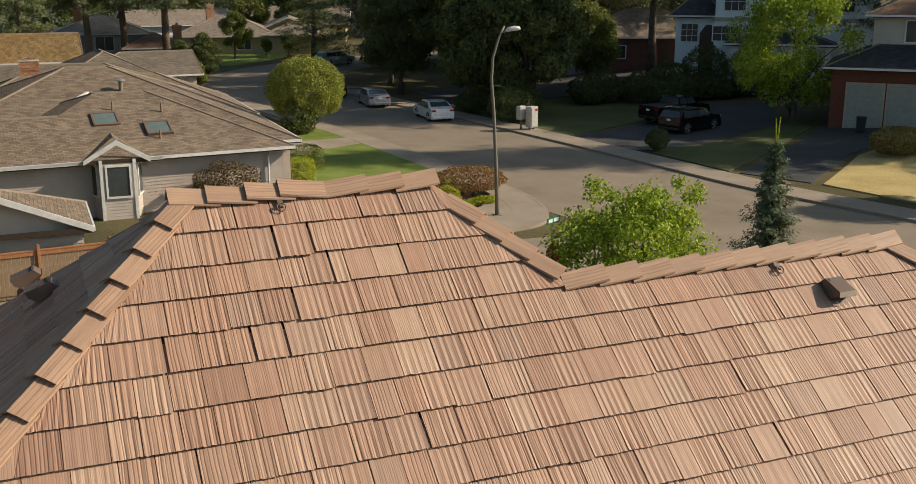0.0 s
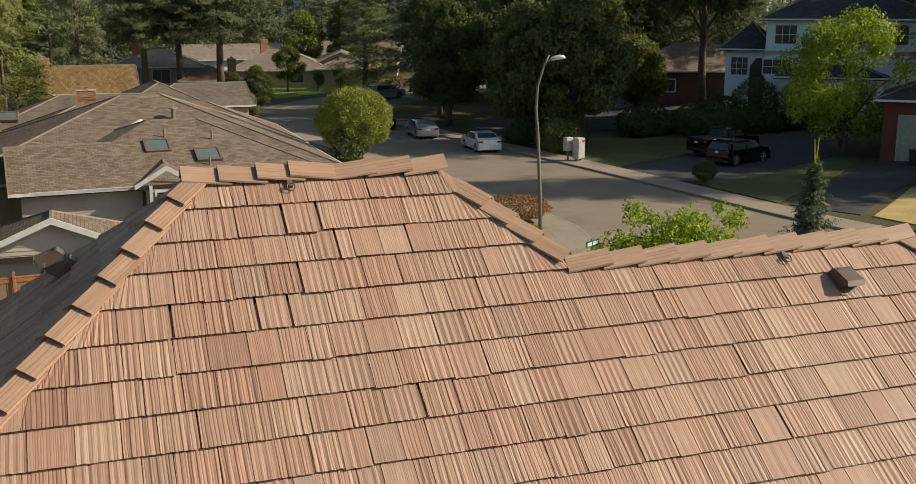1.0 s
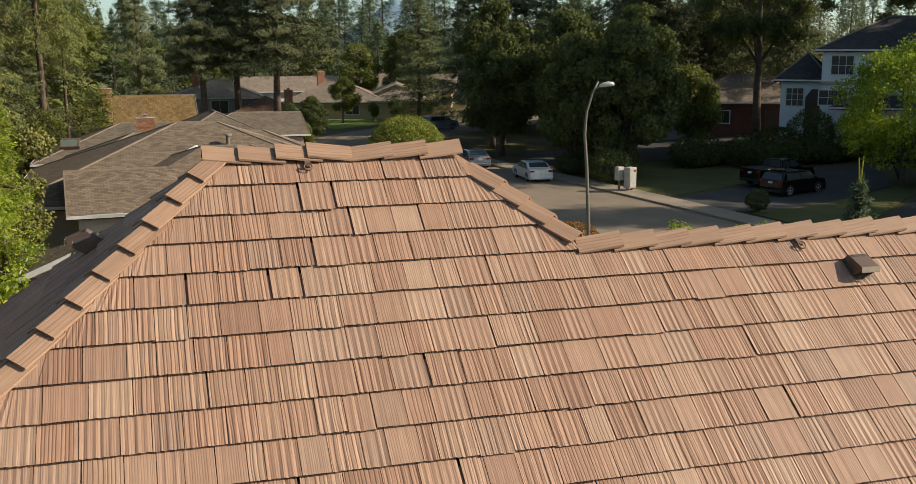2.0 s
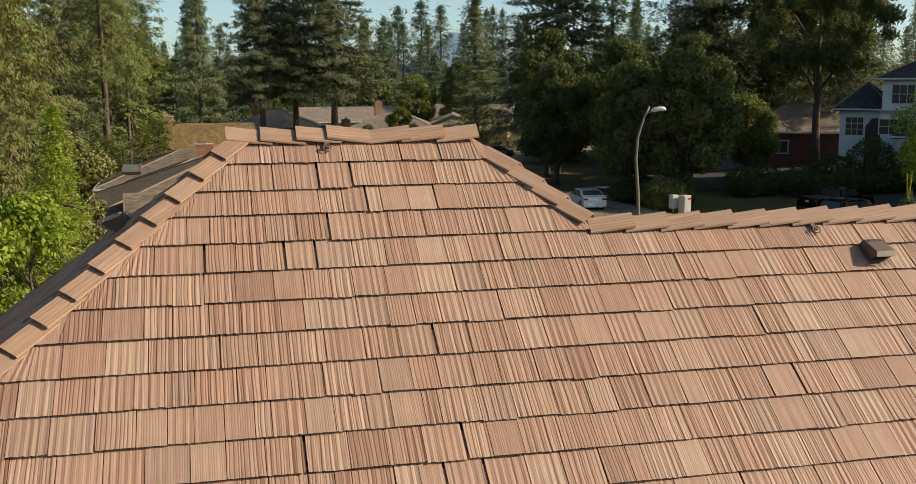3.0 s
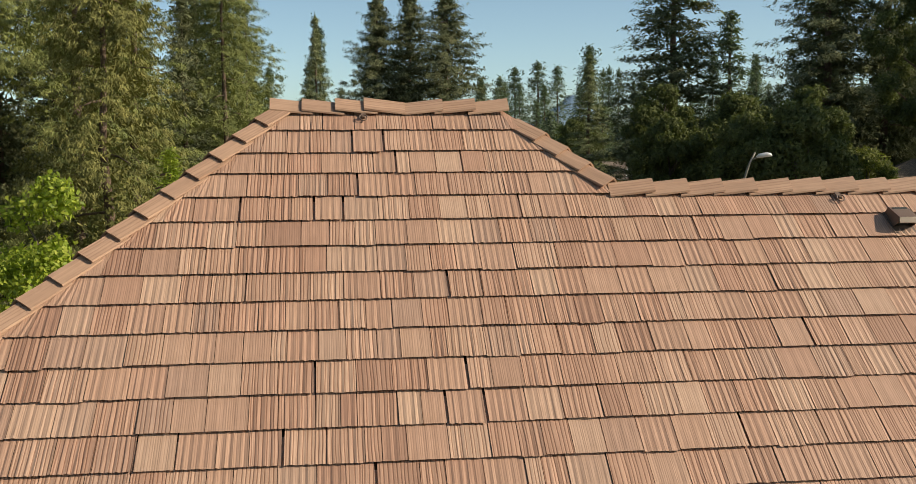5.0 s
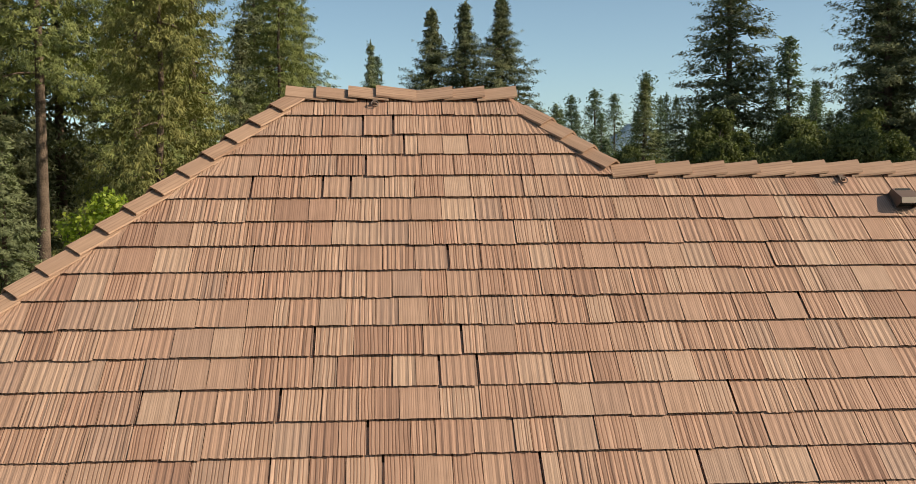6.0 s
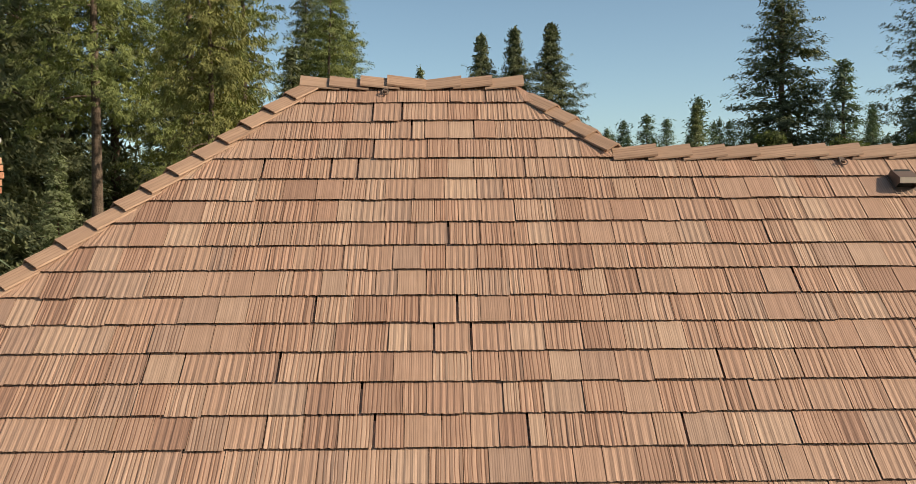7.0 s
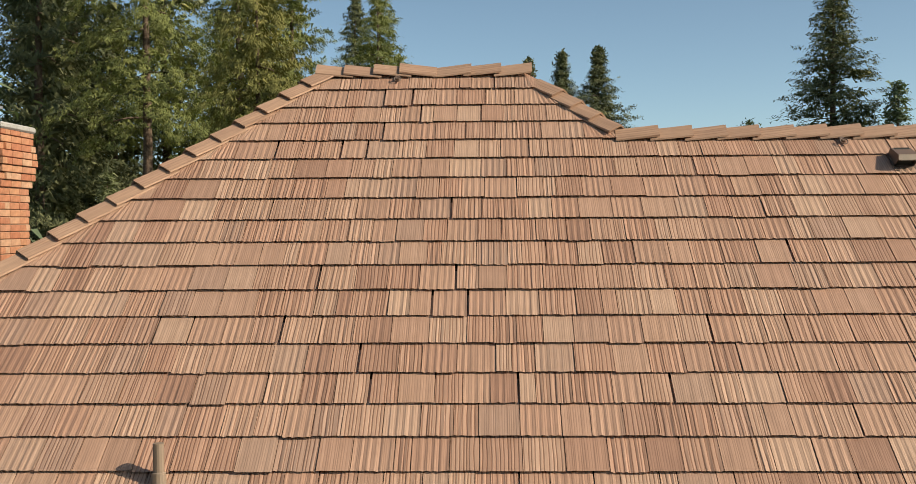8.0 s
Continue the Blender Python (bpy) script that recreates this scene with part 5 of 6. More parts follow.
for k in range(28):
    b = radians(rnd.uniform(-14, 40))
    r = rnd.uniform(210, 260)
    if abs(math.degrees(b)) < 1.5 or abs(math.degrees(b) - 13.3) < 1.1:
        continue
    plant("far", r * math.sin(b), r * math.cos(b), rnd.uniform(17, 25), rnd.uniform(0, 360), rnd.uniform(0.9, 1.5))
for k in range(108):
    b = radians(-30 + 72 * (k + rnd.random()) / 108)
    r = rnd.uniform(255, 330)
    if abs(math.degrees(b) - 13.3) < 0.7:
        continue
    plant("far", r * math.sin(b), r * math.cos(b), rnd.uniform(16, 27), rnd.uniform(0, 360), rnd.uniform(0.9, 1.5))
for k in range(44):
    b = radians(-16 + 50 * (k + rnd.random()) / 44)
    r = rnd.uniform(185, 235)
    plant("far", r * math.sin(b), r * math.cos(b), rnd.uniform(11, 15.5), rnd.uniform(0, 360), rnd.uniform(1.5, 2.2))
for base, ob in CONIFERS.values():
    for c in (*ob.children_recursive, ob):
        bpy.data.objects.remove(c)

# the trees by the crossing
def put(ob, x, y, rz=0):
    ob.matrix_basis = on_land(x, y, rz) @ Matrix.Diagonal((*ob.scale, 1))
    return ob


put(broadleaf("dogwood_tree", "bright green leafy garden tree behind the ridge", 5.3, 3.6, 0.7, 31, M_LEAF, 26000, 0.125, 60, 0.5, "garden trees", 0.15, 9), 15.7, 24.3)
spruce = put(conifer("spruce_tree", "young blue-green spruce with upright leaders", 7.45, 1.8, 0.3, 32, M_BLUESPRUCE, per=13, step=0.24, dens=15, k=12, tuft=0.06, droop=0.06, hang=0.15, power=0.95, fan=0.32, inner=8), 14.9, 18.0)
part("leader", Shape().tube([(0.02, 0, 7.2), (-0.05, 0, 7.95)], [0.02, 0.012], 6).tube([(0.03, 0.02, 7.2), (0.08, 0.02, 7.97)], [0.02, 0.012], 6), M_LEAFYELLOW, spruce, "pale upright leader shoots")
put(broadleaf("maple_tree", "sunlit broadleaf tree beside the driveway", 10.6, 6.2, 0.5, 33, M_LEAF, 20000, 0.24, 70, 0.46, shell=0.2), 50.9, 60.0)


# ---------------------------------------------------------------- more of the corner house
def skylight(x, y, z, rz, pitch):
    m = pose(x, y, z, 0, 0, rz) @ pose(0, 0, 0, math.degrees(math.atan(pitch)))
    sk = empty("skylight", m, "grey-framed skylight on the shingle roof", "skylight", "skylights")
    s = Shape().box(-0.62, 0.62, -0.62, -0.5, -0.02, 0.16).box(-0.62, 0.62, 0.5, 0.62, -0.02, 0.16).box(-0.62, -0.5, -0.5, 0.5, -0.02, 0.16).box(0.5, 0.62, -0.5, 0.5, -0.02, 0.16)
    part("frame", s, M_VENT, sk, "dark bronze frame", bevel=0.01)
    part("pane", Shape().box(-0.5, 0.5, -0.5, 0.5, 0.09, 0.13), M_SKYLIGHT, sk)


def roof_pipe(x, y, z, h=0.5, r=0.05, cap=False):
    p = empty("vent_pipe", pose(x, y, z), "small metal vent pipe on the shingle roof", "vent pipe", "neighbour roof pipes")
    part("pipe", Shape().tube([(0, 0, -0.2), (0, 0, h)], r, 10), M_PIPE, p)
    if cap:
        part("cap", Shape().tube([(0, 0, h - 0.02), (0, 0, h + 0.06), (0, 0, h + 0.12)], [r * 2.2, r * 2.2, r * 0.6], 12), M_FLASH, p, "galvanised rain cap")


def front_roof_z(y):
    return 2.72 + 0.40 * (y - 49.55)


skylight(3.65, 52.9, front_roof_z(52.9) - 0.03, 4, 0.40)
skylight(5.98, 51.95, front_roof_z(51.95) - 0.06, 4, 0.40)
roof_pipe(4.09, 53.75, front_roof_z(53.75), 0.45)
roof_pipe(5.96, 51.1, front_roof_z(51.1), 0.35)
roof_pipe(6.38, 53.5, front_roof_z(53.5), 0.4)
roof_pipe(4.9, 57.7, 4.9, 0.55, 0.11, True)
for dx, rz, ww in ((-0.98, -70, 0.72), (0.98, 70, 0.72)):
    m = pose(3.75 + dx, 49.77, 1.75, 0, 0, rz)
    s = Shape().box(-ww / 2 - 0.08, ww / 2 + 0.08, -0.09, 0.03, -0.76, -0.68).box(-ww / 2 - 0.08, ww / 2 + 0.08, -0.09, 0.03, 0.68, 0.76)
    s.box(-ww / 2 - 0.08, -ww / 2, -0.09, 0.03, -0.68, 0.68).box(ww / 2, ww / 2 + 0.08, -0.09, 0.03, -0.68, 0.68)
    wn_ = part("window", s, M_TRIM, H1, m=m)
    part("pane", Shape().box(-ww / 2, ww / 2, -0.05, 0.02, -0.68, 0.68), M_GLASS, wn_)
for px in (-1.25, -0.73, 0.73, 1.25):
    py = 49.05 if abs(px) < 1 else 50.4
    part("corner_board", Shape().box(3.75 + px - 0.07, 3.75 + px + 0.07, py - 0.06, py + 0.05, -0.4, 2.76), M_TRIM, H1)
part("downpipe", Shape().tube([(11.0, 50.0, 2.6), (10.9, 50.35, 2.2), (10.9, 50.35, 0.05)], 0.05, 8), M_TRIM, H1, "white downpipe")
part("downpipe", Shape().tube([(-1.9, 49.4, 2.6), (-1.9, 49.75, 2.2), (-1.9, 49.75, 0.05)], 0.05, 8), M_TRIM, H1, "white downpipe")
part("valley_flashing", Shape().prism([(1.15, 55.5, 4.1), (1.3, 55.44, 4.1), (3.3, 57.55, 4.9), (3.15, 57.62, 4.9)], (0, 0, 0), (0, 0, 0.06)), M_TRIM, H1, "white metal valley flashing")
brick_chimney(pose(0.68, 71.0, 0), 1.1, 0.8, 3.6, 5.6, "red brick chimney with a metal cap on the corner house", False)

lap = Shape()
for (ax_, ay_), (bx_, by_) in (((-1.25, 0.9), (-0.72, -0.55)), ((-0.72, -0.55), (0.72, -0.55)), ((0.72, -0.55), (1.25, 0.9))):
    nx_, ny_ = by_ - ay_, -(bx_ - ax_)
    ln_ = math.hypot(nx_, ny_)
    nx_, ny_ = 0.02 * nx_ / ln_, 0.02 * ny_ / ln_
    for q in range(20):
        za, zb = -0.3 + 0.15 * q, -0.15 + 0.15 * q
        if zb > 2.72:
            continue
        lap.add([(3.75 + ax_ + nx_, 49.6 + ay_ + ny_, za), (3.75 + bx_ + nx_, 49.6 + by_ + ny_, za), (3.75 + bx_ + 0.1 * nx_, 49.6 + by_ + 0.1 * ny_, zb), (3.75 + ax_ + 0.1 * nx_, 49.6 + ay_ + 0.1 * ny_, zb),
                 (3.75 + ax_, 49.6 + ay_, za), (3.75 + bx_, 49.6 + by_, za)], [(0, 1, 2, 3), (4, 5, 1, 0)])
part("bay_siding", lap, M_PINKSIDING, H1, "lapped boards of the bay")

# its side wing towards the fence
H1B = house_at(-1.04, 40.75, 90, "low pale lap-sided garage wing with brown shingles")
wing(H1B, pose(0, 0, 0), 3.9, 5.3, 2.16, 0.43, M_PINKSIDING, M_SHINGLE, 0.35, gable=(True, False))

# ---------------------------------------------------------------- the other houses to the north
H2 = house_at(1.6, 100, 0, "low house with an ochre tile roof and brick chimney")
wing(H2, pose(0, 0, 0), 6.2, 9.4, 3.6, 0.40, M_SIDING, M_MOSSROOF, 0.6, gable=(True, True), rake=M_RIDGE)
window(H2, 0.5, 2.2, 1.6, 1.1, 0, 4.73)
brick_chimney(pose(-2.35, 94.0, 0), 0.9, 0.7, 1.5, 6.6, "tall red brick chimney beside the ochre-roofed house", False)
H3 = house_at(6.6, 88.5, 3, "low house with grey-brown shingle roofs behind the corner house")
wing(H3, pose(2.6, 4.0, 0), 9.0, 7, 2.75, 0.42, M_SIDING, M_GREYROOF, 0.5, gable=(False, True), rake=M_RIDGE)
wing(H3, pose(-0.4, 0, 0, 0, 0, 90), 11, 8.4, 2.7, 0.47, M_SIDING, M_GREYROOF, 0.5)
H4 = house_at(2.2, 77.0, 0, "low grey-sided house with brown shingle roofs and a skylight")
wing(H4, pose(0, 0, 0), 16.5, 10, 2.7, 0.39, M_GREYSIDING, M_GREYROOF, 0.5)
window(H4, -6.4, 1.7, 1.3, 1.2, 0, 5.03)
skylight(-4.2, 73.9, 3.74, 0, 0.39)
H5 = house_at(9.4, 131, -4, "pale-roofed house with a green bay among the firs")
wing(H5, pose(0, 0, 0), 9.6, 8.4, 4.1, 0.4, M_GREYSIDING, M_PALEROOF, 0.6)
wing(H5, pose(5.6, -4.6, 0, 0, 0, 90), 7, 6, 2.7, 0.42, M_GREYSIDING, M_TANROOF, 0.6)
window(H5, 0.3, 3.0, 1.9, 1.5, 0, 4.23, (1, 0), M_SIGNPALE)
brick_chimney(pose(7.0, 132.5, 0), 0.8, 0.8, 3.5, 6.9, "brick chimney on the pale-roofed house", False)
brick_chimney(pose(17.6, 127.5, 0), 0.9, 0.8, 0.0, 4.9, "brick chimney against the low wing", False)
H6 = house_at(27.5, 150, -14, "cream house with weathered cedar shingle roofs")
wing(H6, pose(0, 0, 0), 13, 10, 2.4, 0.44, M_CREAM, M_CEDAR, 0.7)
wing(H6, pose(8.5, 6, 0, 0, 0, 90), 12, 9, 2.6, 0.42, M_CREAM, M_CEDAR, 0.6, gable=(True, True))
wing(H6, pose(10.0, -2, 0), 9, 7, 2.6, 0.4, M_CREAM, M_CEDAR, 0.5)
window(H6, 2.5, 1.3, 1.8, 1.2, 0, 5.03, (1, 0))
window(H6, -3.5, 1.3, 1.4, 1.2, 0, 5.03, (1, 0))
brick_chimney(pose(25.6, 152, 0), 1.0, 0.9, 3.0, 6.4, "brick chimney on the cream house", False)
H7 = house_at(42, 168, -20, "far house with a brown cedar roof")
wing(H7, pose(0, 0, 0), 16, 10, 3.0, 0.45, M_CREAM, M_CEDAR, 0.7, gable=(True, True))
H8 = house_at(58, 172, -25, "far low house under dark trees")
wing(H8, pose(0, 0, 0), 16, 10, 2.8, 0.42, M_HOUSEWALL, M_TANROOF, 0.7)
H9 = house_at(24, 176, 5, "far house with a cedar roof and white gable")
wing(H9, pose(0, 0, 0), 16, 10, 2.8, 0.4, M_WHITESIDING, M_CEDAR, 0.6, gable=(True, True))

# ---------------------------------------------------------------- east side of the street
WH = house_at(57.8, 74.2, -40, "two-storey white house with a dark shingle roof", 2.5)
wing(WH, pose(3.5, 5.2, 0), 13, 10, 7.3, 0.5, M_WHITESIDING, M_DARKROOF, 0.6, base=-1.5)
wing(WH, pose(-4.7, 6.5, 0), 3.6, 8, 4.7, 0.5, M_WHITESIDING, M_DARKROOF, 0.6, base=-1.5)
wing(WH, pose(2.5, -1.0, 0), 8, 4, 2.7, 0.35, M_WHITESIDING, M_DARKROOF, 0.5, base=-1.5)


def window_at(th, x, y, z, w, h, rz, bars, mat=None):
    win = window(th, 0, 0, w, h, 0, 0, bars, mat)
    win.matrix_basis = pose(x, y, z, 0, 0, rz)
    return win


for wx_, wz_, ww_, hh_ in ((-1.4, 6.0, 1.7, 1.5), (4.0, 6.0, 1.7, 1.5), (7.5, 6.0, 1.3, 1.5), (-2.0, 3.3, 2.2, 1.2)):
    window_at(WH, wx_, 0.17, wz_, ww_, hh_, 0, (2, 1))
window_at(WH, -5.3, 2.44, 3.2, 1.4, 1.5, 0, (2, 2))
window_at(WH, -6.56, 5.0, 3.2, 1.4, 1.5, -90, (2, 2))
window_at(WH, -3.03, 2.0, 6.0, 1.2, 1.5, -90, (1, 1))
part("belt_course", Shape().box(-3.08, 10.05, 0.1, 0.2, 4.35, 4.65), M_SILLTRIM, WH, "grey-tan belt course")
# flat dark panel stands for the shaded opening of the arch
part("arch", Shape().prism([(-4.4, 2.4, -1.0), (-4.4, 2.4, 3.2), (-3.9, 2.4, 3.9), (-3.4, 2.4, 3.9), (-3.05, 2.4, 3.2), (-3.05, 2.4, -1.0)], (0, 0, 0), (0, 0.12, 0)), M_DOOR, WH, "dark panel for the shade in a brick-edged entrance arch")
part("garage_door", Shape().box(-0.9, 1.6, -3.06, -3.0, -1.2, 1.6).box(2.2, 4.8, -3.06, -3.0, -1.2, 1.6), M_TRIM, WH, "white garage doors")
part("lantern", Shape().tube([(-1.2, -3.12, 1.1), (-1.2, -3.12, 1.4)], [0.1, 0.07], 6), M_PLASTIC, WH, "dark wall lantern")

GH = house_at(55.9, 52.1, -46, "tan two-storey house with a brick-faced double garage", 0.8)
wing(GH, pose(0.8, 3.5, 0), 14.7, 7.5, 3.9, 0.42, M_REDBRICK, M_DARKROOF, 0.6, base=-1)
wing(GH, pose(2.4, 6.5, 0), 13.4, 8, 7.3, 0.45, M_HOUSEWALL, M_TANROOF, 0.6, base=-1)
window_at(GH, -1.2, 2.47, 6.2, 2.0, 1.4, 0, (1, 0))
window_at(GH, 3.4, 2.47, 6.2, 1.6, 1.4, 0, (1, 0))
for gx in (-4.35, -1.75):
    gd = part("garage_door", Shape().box(gx - 1.13, gx + 1.13, -0.31, -0.25, -0.6, 2.75), M_GARAGE, GH, "grey-green panelled garage door")
    for r in range(4):
        part("door_panel", Shape().box(gx - 1.05, gx + 1.05, -0.335, -0.305, -0.5 + 0.8 * r, 0.2 + 0.8 * r), M_GARAGE, gd, bevel=0.02)
    part("door_frame", Shape().box(gx - 1.26, gx - 1.135, -0.33, -0.24, -0.6, 2.9).box(gx + 1.135, gx + 1.26, -0.33, -0.24, -0.6, 2.9).box(gx - 1.135, gx + 1.135, -0.33, -0.24, 2.76, 2.9), M_SILLTRIM, GH)
bin_ = empty("rubbish_bin", on_land(51.6, 54.0, -40), "dark wheeled rubbish bin beside the garage", "bin")
part("body", Shape().prism([(-0.25, -0.28, 0.1), (0.25, -0.28, 0.1), (0.3, -0.34, 1.0), (-0.3, -0.34, 1.0)], (0, 0, 0), (0, 0.6, 0)), M_PLASTIC, bin_, bevel=0.03)
part("lid", Shape().box(-0.33, 0.33, -0.38, 0.33, 1.0, 1.07), M_PLASTIC, bin_, bevel=0.03)
for sx in (-0.24, 0.24):
    part("wheel", Shape().tube([(sx - 0.03, 0.26, 0.12), (sx + 0.03, 0.26, 0.12)], 0.12, 12), M_TYRE, bin_)

RH = house_at(61.5, 96.5, -25, "low red-stained house with a weathered cedar roof", 1.6)
wing(RH, pose(0, 0, 0), 13, 9, 2.9, 0.5, M_REDWOOD, M_CEDAR, 0.8, base=-1.5)
window(RH, -3.2, 1.4, 1.5, 1.2, 0, 4.53, (1, 0))
part("door", Shape().box(1.0, 2.0, -4.56, -4.5, -0.2, 2.1), M_DOOR, RH, "dark front door")
GR = house_at(54.6, 101.5, -20, "grey house with a pale shingle roof under trees", 1.4)
wing(GR, pose(0, 0, 0), 13, 11, 3.4, 0.5, M_GREYSIDING, M_GREYROOF, 0.7, base=-1.5)
window(GR, -3.0, 1.8, 1.4, 1.3, 0, 5.53, (1, 0))
window(GR, 1.0, 1.8, 1.4, 1.3, 0, 5.53, (1, 0))

# ---------------------------------------------------------------- fence between the gardens
def fence(x0, y0, x1, y1, z0=0.0):
    L = math.hypot(x1 - x0, y1 - y0)
    th = empty("fence", pose(x0, y0, z0, 0, 0, math.degrees(math.atan2(y1 - y0, x1 - x0))), "weathered board fence with a stained top rail", "fence")
    n = int(L / 0.145)
    bd = Shape().box(0, 0.135, -0.01, 0.01, 0.06, 1.66).mesh("board", bevel=0.004)
    for k in range(n):
        part("board", bd, M_FENCE, th, m=pose(k * L / n, 0, random.Random(k).uniform(-0.012, 0.012)))
    for k in range(int(L / 2.4) + 1):
        part("post", Shape().box(-0.05, 0.05, -0.11, -0.01, -0.2, 1.9), M_FENCECAP, th, m=pose(min(k * 2.4, L), 0, 0), bevel=0.008)
    part("top_rail", Shape().box(0, L, -0.06, 0.05, 1.66, 1.71).box(0, L, -0.05, -0.012, 1.52, 1.65), M_FENCECAP, th, "orange-stained top rail", bevel=0.006)
    part("bottom_rail", Shape().box(0, L, -0.05, -0.012, 0.2, 0.29), M_FENCE, th)


fence(-9.5, 36.8, 4.4, 38.2)


# ---------------------------------------------------------------- street furniture
lamp = empty("street_lamp", on_land(19.75, 42.75, -12), "tall grey street lamp with a curved arm", "street lamp")
pts = [(0.0, 0, -0.1), (-0.08, 0, 2.5), (-0.2, 0, 4.9), (-0.32, 0, 6.3), (-0.26, 0, 7.3), (0.0, 0, 8.15), (0.24, 0, 8.65)]
part("pole", Shape().tube([tuple(q) for q in pts], [0.095, 0.085, 0.075, 0.068, 0.06, 0.05, 0.04], 12), M_STEEL, lamp, smooth=True)
part("base_plate", Shape().box(-0.2, 0.2, -0.2, 0.2, 0.08, 0.14), M_STEEL, lamp, bevel=0.01)
part("arm", Shape().tube([(0.16, 0, 8.36), (0.4, 0, 8.46), (0.52, 0, 8.47)], 0.035, 8), M_STEEL, lamp)
part("head", Shape().tube([(0.3, 0, 8.44), (0.42, 0, 8.5), (0.72, 0, 8.55), (0.9, 0, 8.54), (0.97, 0, 8.5)], [0.05, 0.095, 0.11, 0.09, 0.03], 12), M_LAMPHEAD, lamp, "pale cobra-head lamp", smooth=True)

util = empty("utility_cabinet", on_land(33.25, 66.3, 18), "beige utility cabinet standing by the pavement", "cabinet", "utility cabinets")
part("plinth", Shape().box(-0.5, 0.5, -0.35, 0.35, 0.0, 0.14), M_CONCRETE, util, bevel=0.02)
ubody = part("body", Shape().box(-0.36, 0.36, -0.28, 0.28, 0.28, 1.75), M_UTIL, util, bevel=0.03)
part("door", Shape().box(-0.31, 0.31, -0.31, -0.285, 0.36, 1.68), M_UTIL, ubody, bevel=0.01)
part("sticker", Shape().box(0.02, 0.26, -0.318, -0.312, 1.45, 1.6), M_SIGNRED, ubody, "small red and white warning sticker")
for sx in (-0.2, 0.2):
    part("leg", Shape().box(sx - 0.06, sx + 0.06, -0.08, 0.08, 0.12, 0.3), M_STEEL, util)
util2 = empty("utility_cabinet", on_land(32.65, 66.8, 18), "beige meter cabinet raised on a post", "cabinet", "utility cabinets")
part("post", Shape().box(-0.05, 0.05, -0.05, 0.05, 0.0, 0.8), M_STEEL, util2)
part("body", Shape().box(-0.3, 0.3, -0.2, 0.2, 0.8, 1.75), M_UTIL, util2, bevel=0.03)

sign = empty("street_sign", pose(13.6, 25.7, 0.15, 0, 0, 30), "stop sign and green street name plate on one post", "sign")
part("post", Shape().tube([(0, 0, -0.1), (0, 0, 4.15)], 0.03, 8), M_FLASH, sign)
octo = [(0.38 * math.cos(radians(22.5 + 45 * k)), -0.05, 3.0 + 0.38 * math.sin(radians(22.5 + 45 * k))) for k in range(8)]
face = part("stop_plate", Shape().prism(octo, (0, 0, 0), (0, 0.012, 0)), M_SIGNRED, sign, "red octagonal plate")
name_plate = part("name_plate", Shape().box(-0.34, 0.34, -0.04, -0.025, 3.92, 4.1), M_SIGNGREEN, sign, "green street name plate")
part("name_bar", Shape().box(-0.27, -0.06, -0.048, -0.042, 3.96, 4.06).box(0.0, 0.28, -0.048, -0.042, 3.96, 4.06), M_WHITE, name_plate, "white lettering bars")


def lettering(text, size, m, mat, parent):
    cu = bpy.data.curves.new("letters", "FONT")
    cu.body, cu.size, cu.extrude, cu.align_x, cu.align_y = text, size, 0.002, "CENTER", "CENTER"
    ob = new("letters", cu)
    cu.materials.append(mat)
    ob.parent = parent
    ob.matrix_basis = m
    return ob


lettering("STOP", 0.3, pose(0, -0.056, 3.0, 90, 0, 0), M_WHITE, face)


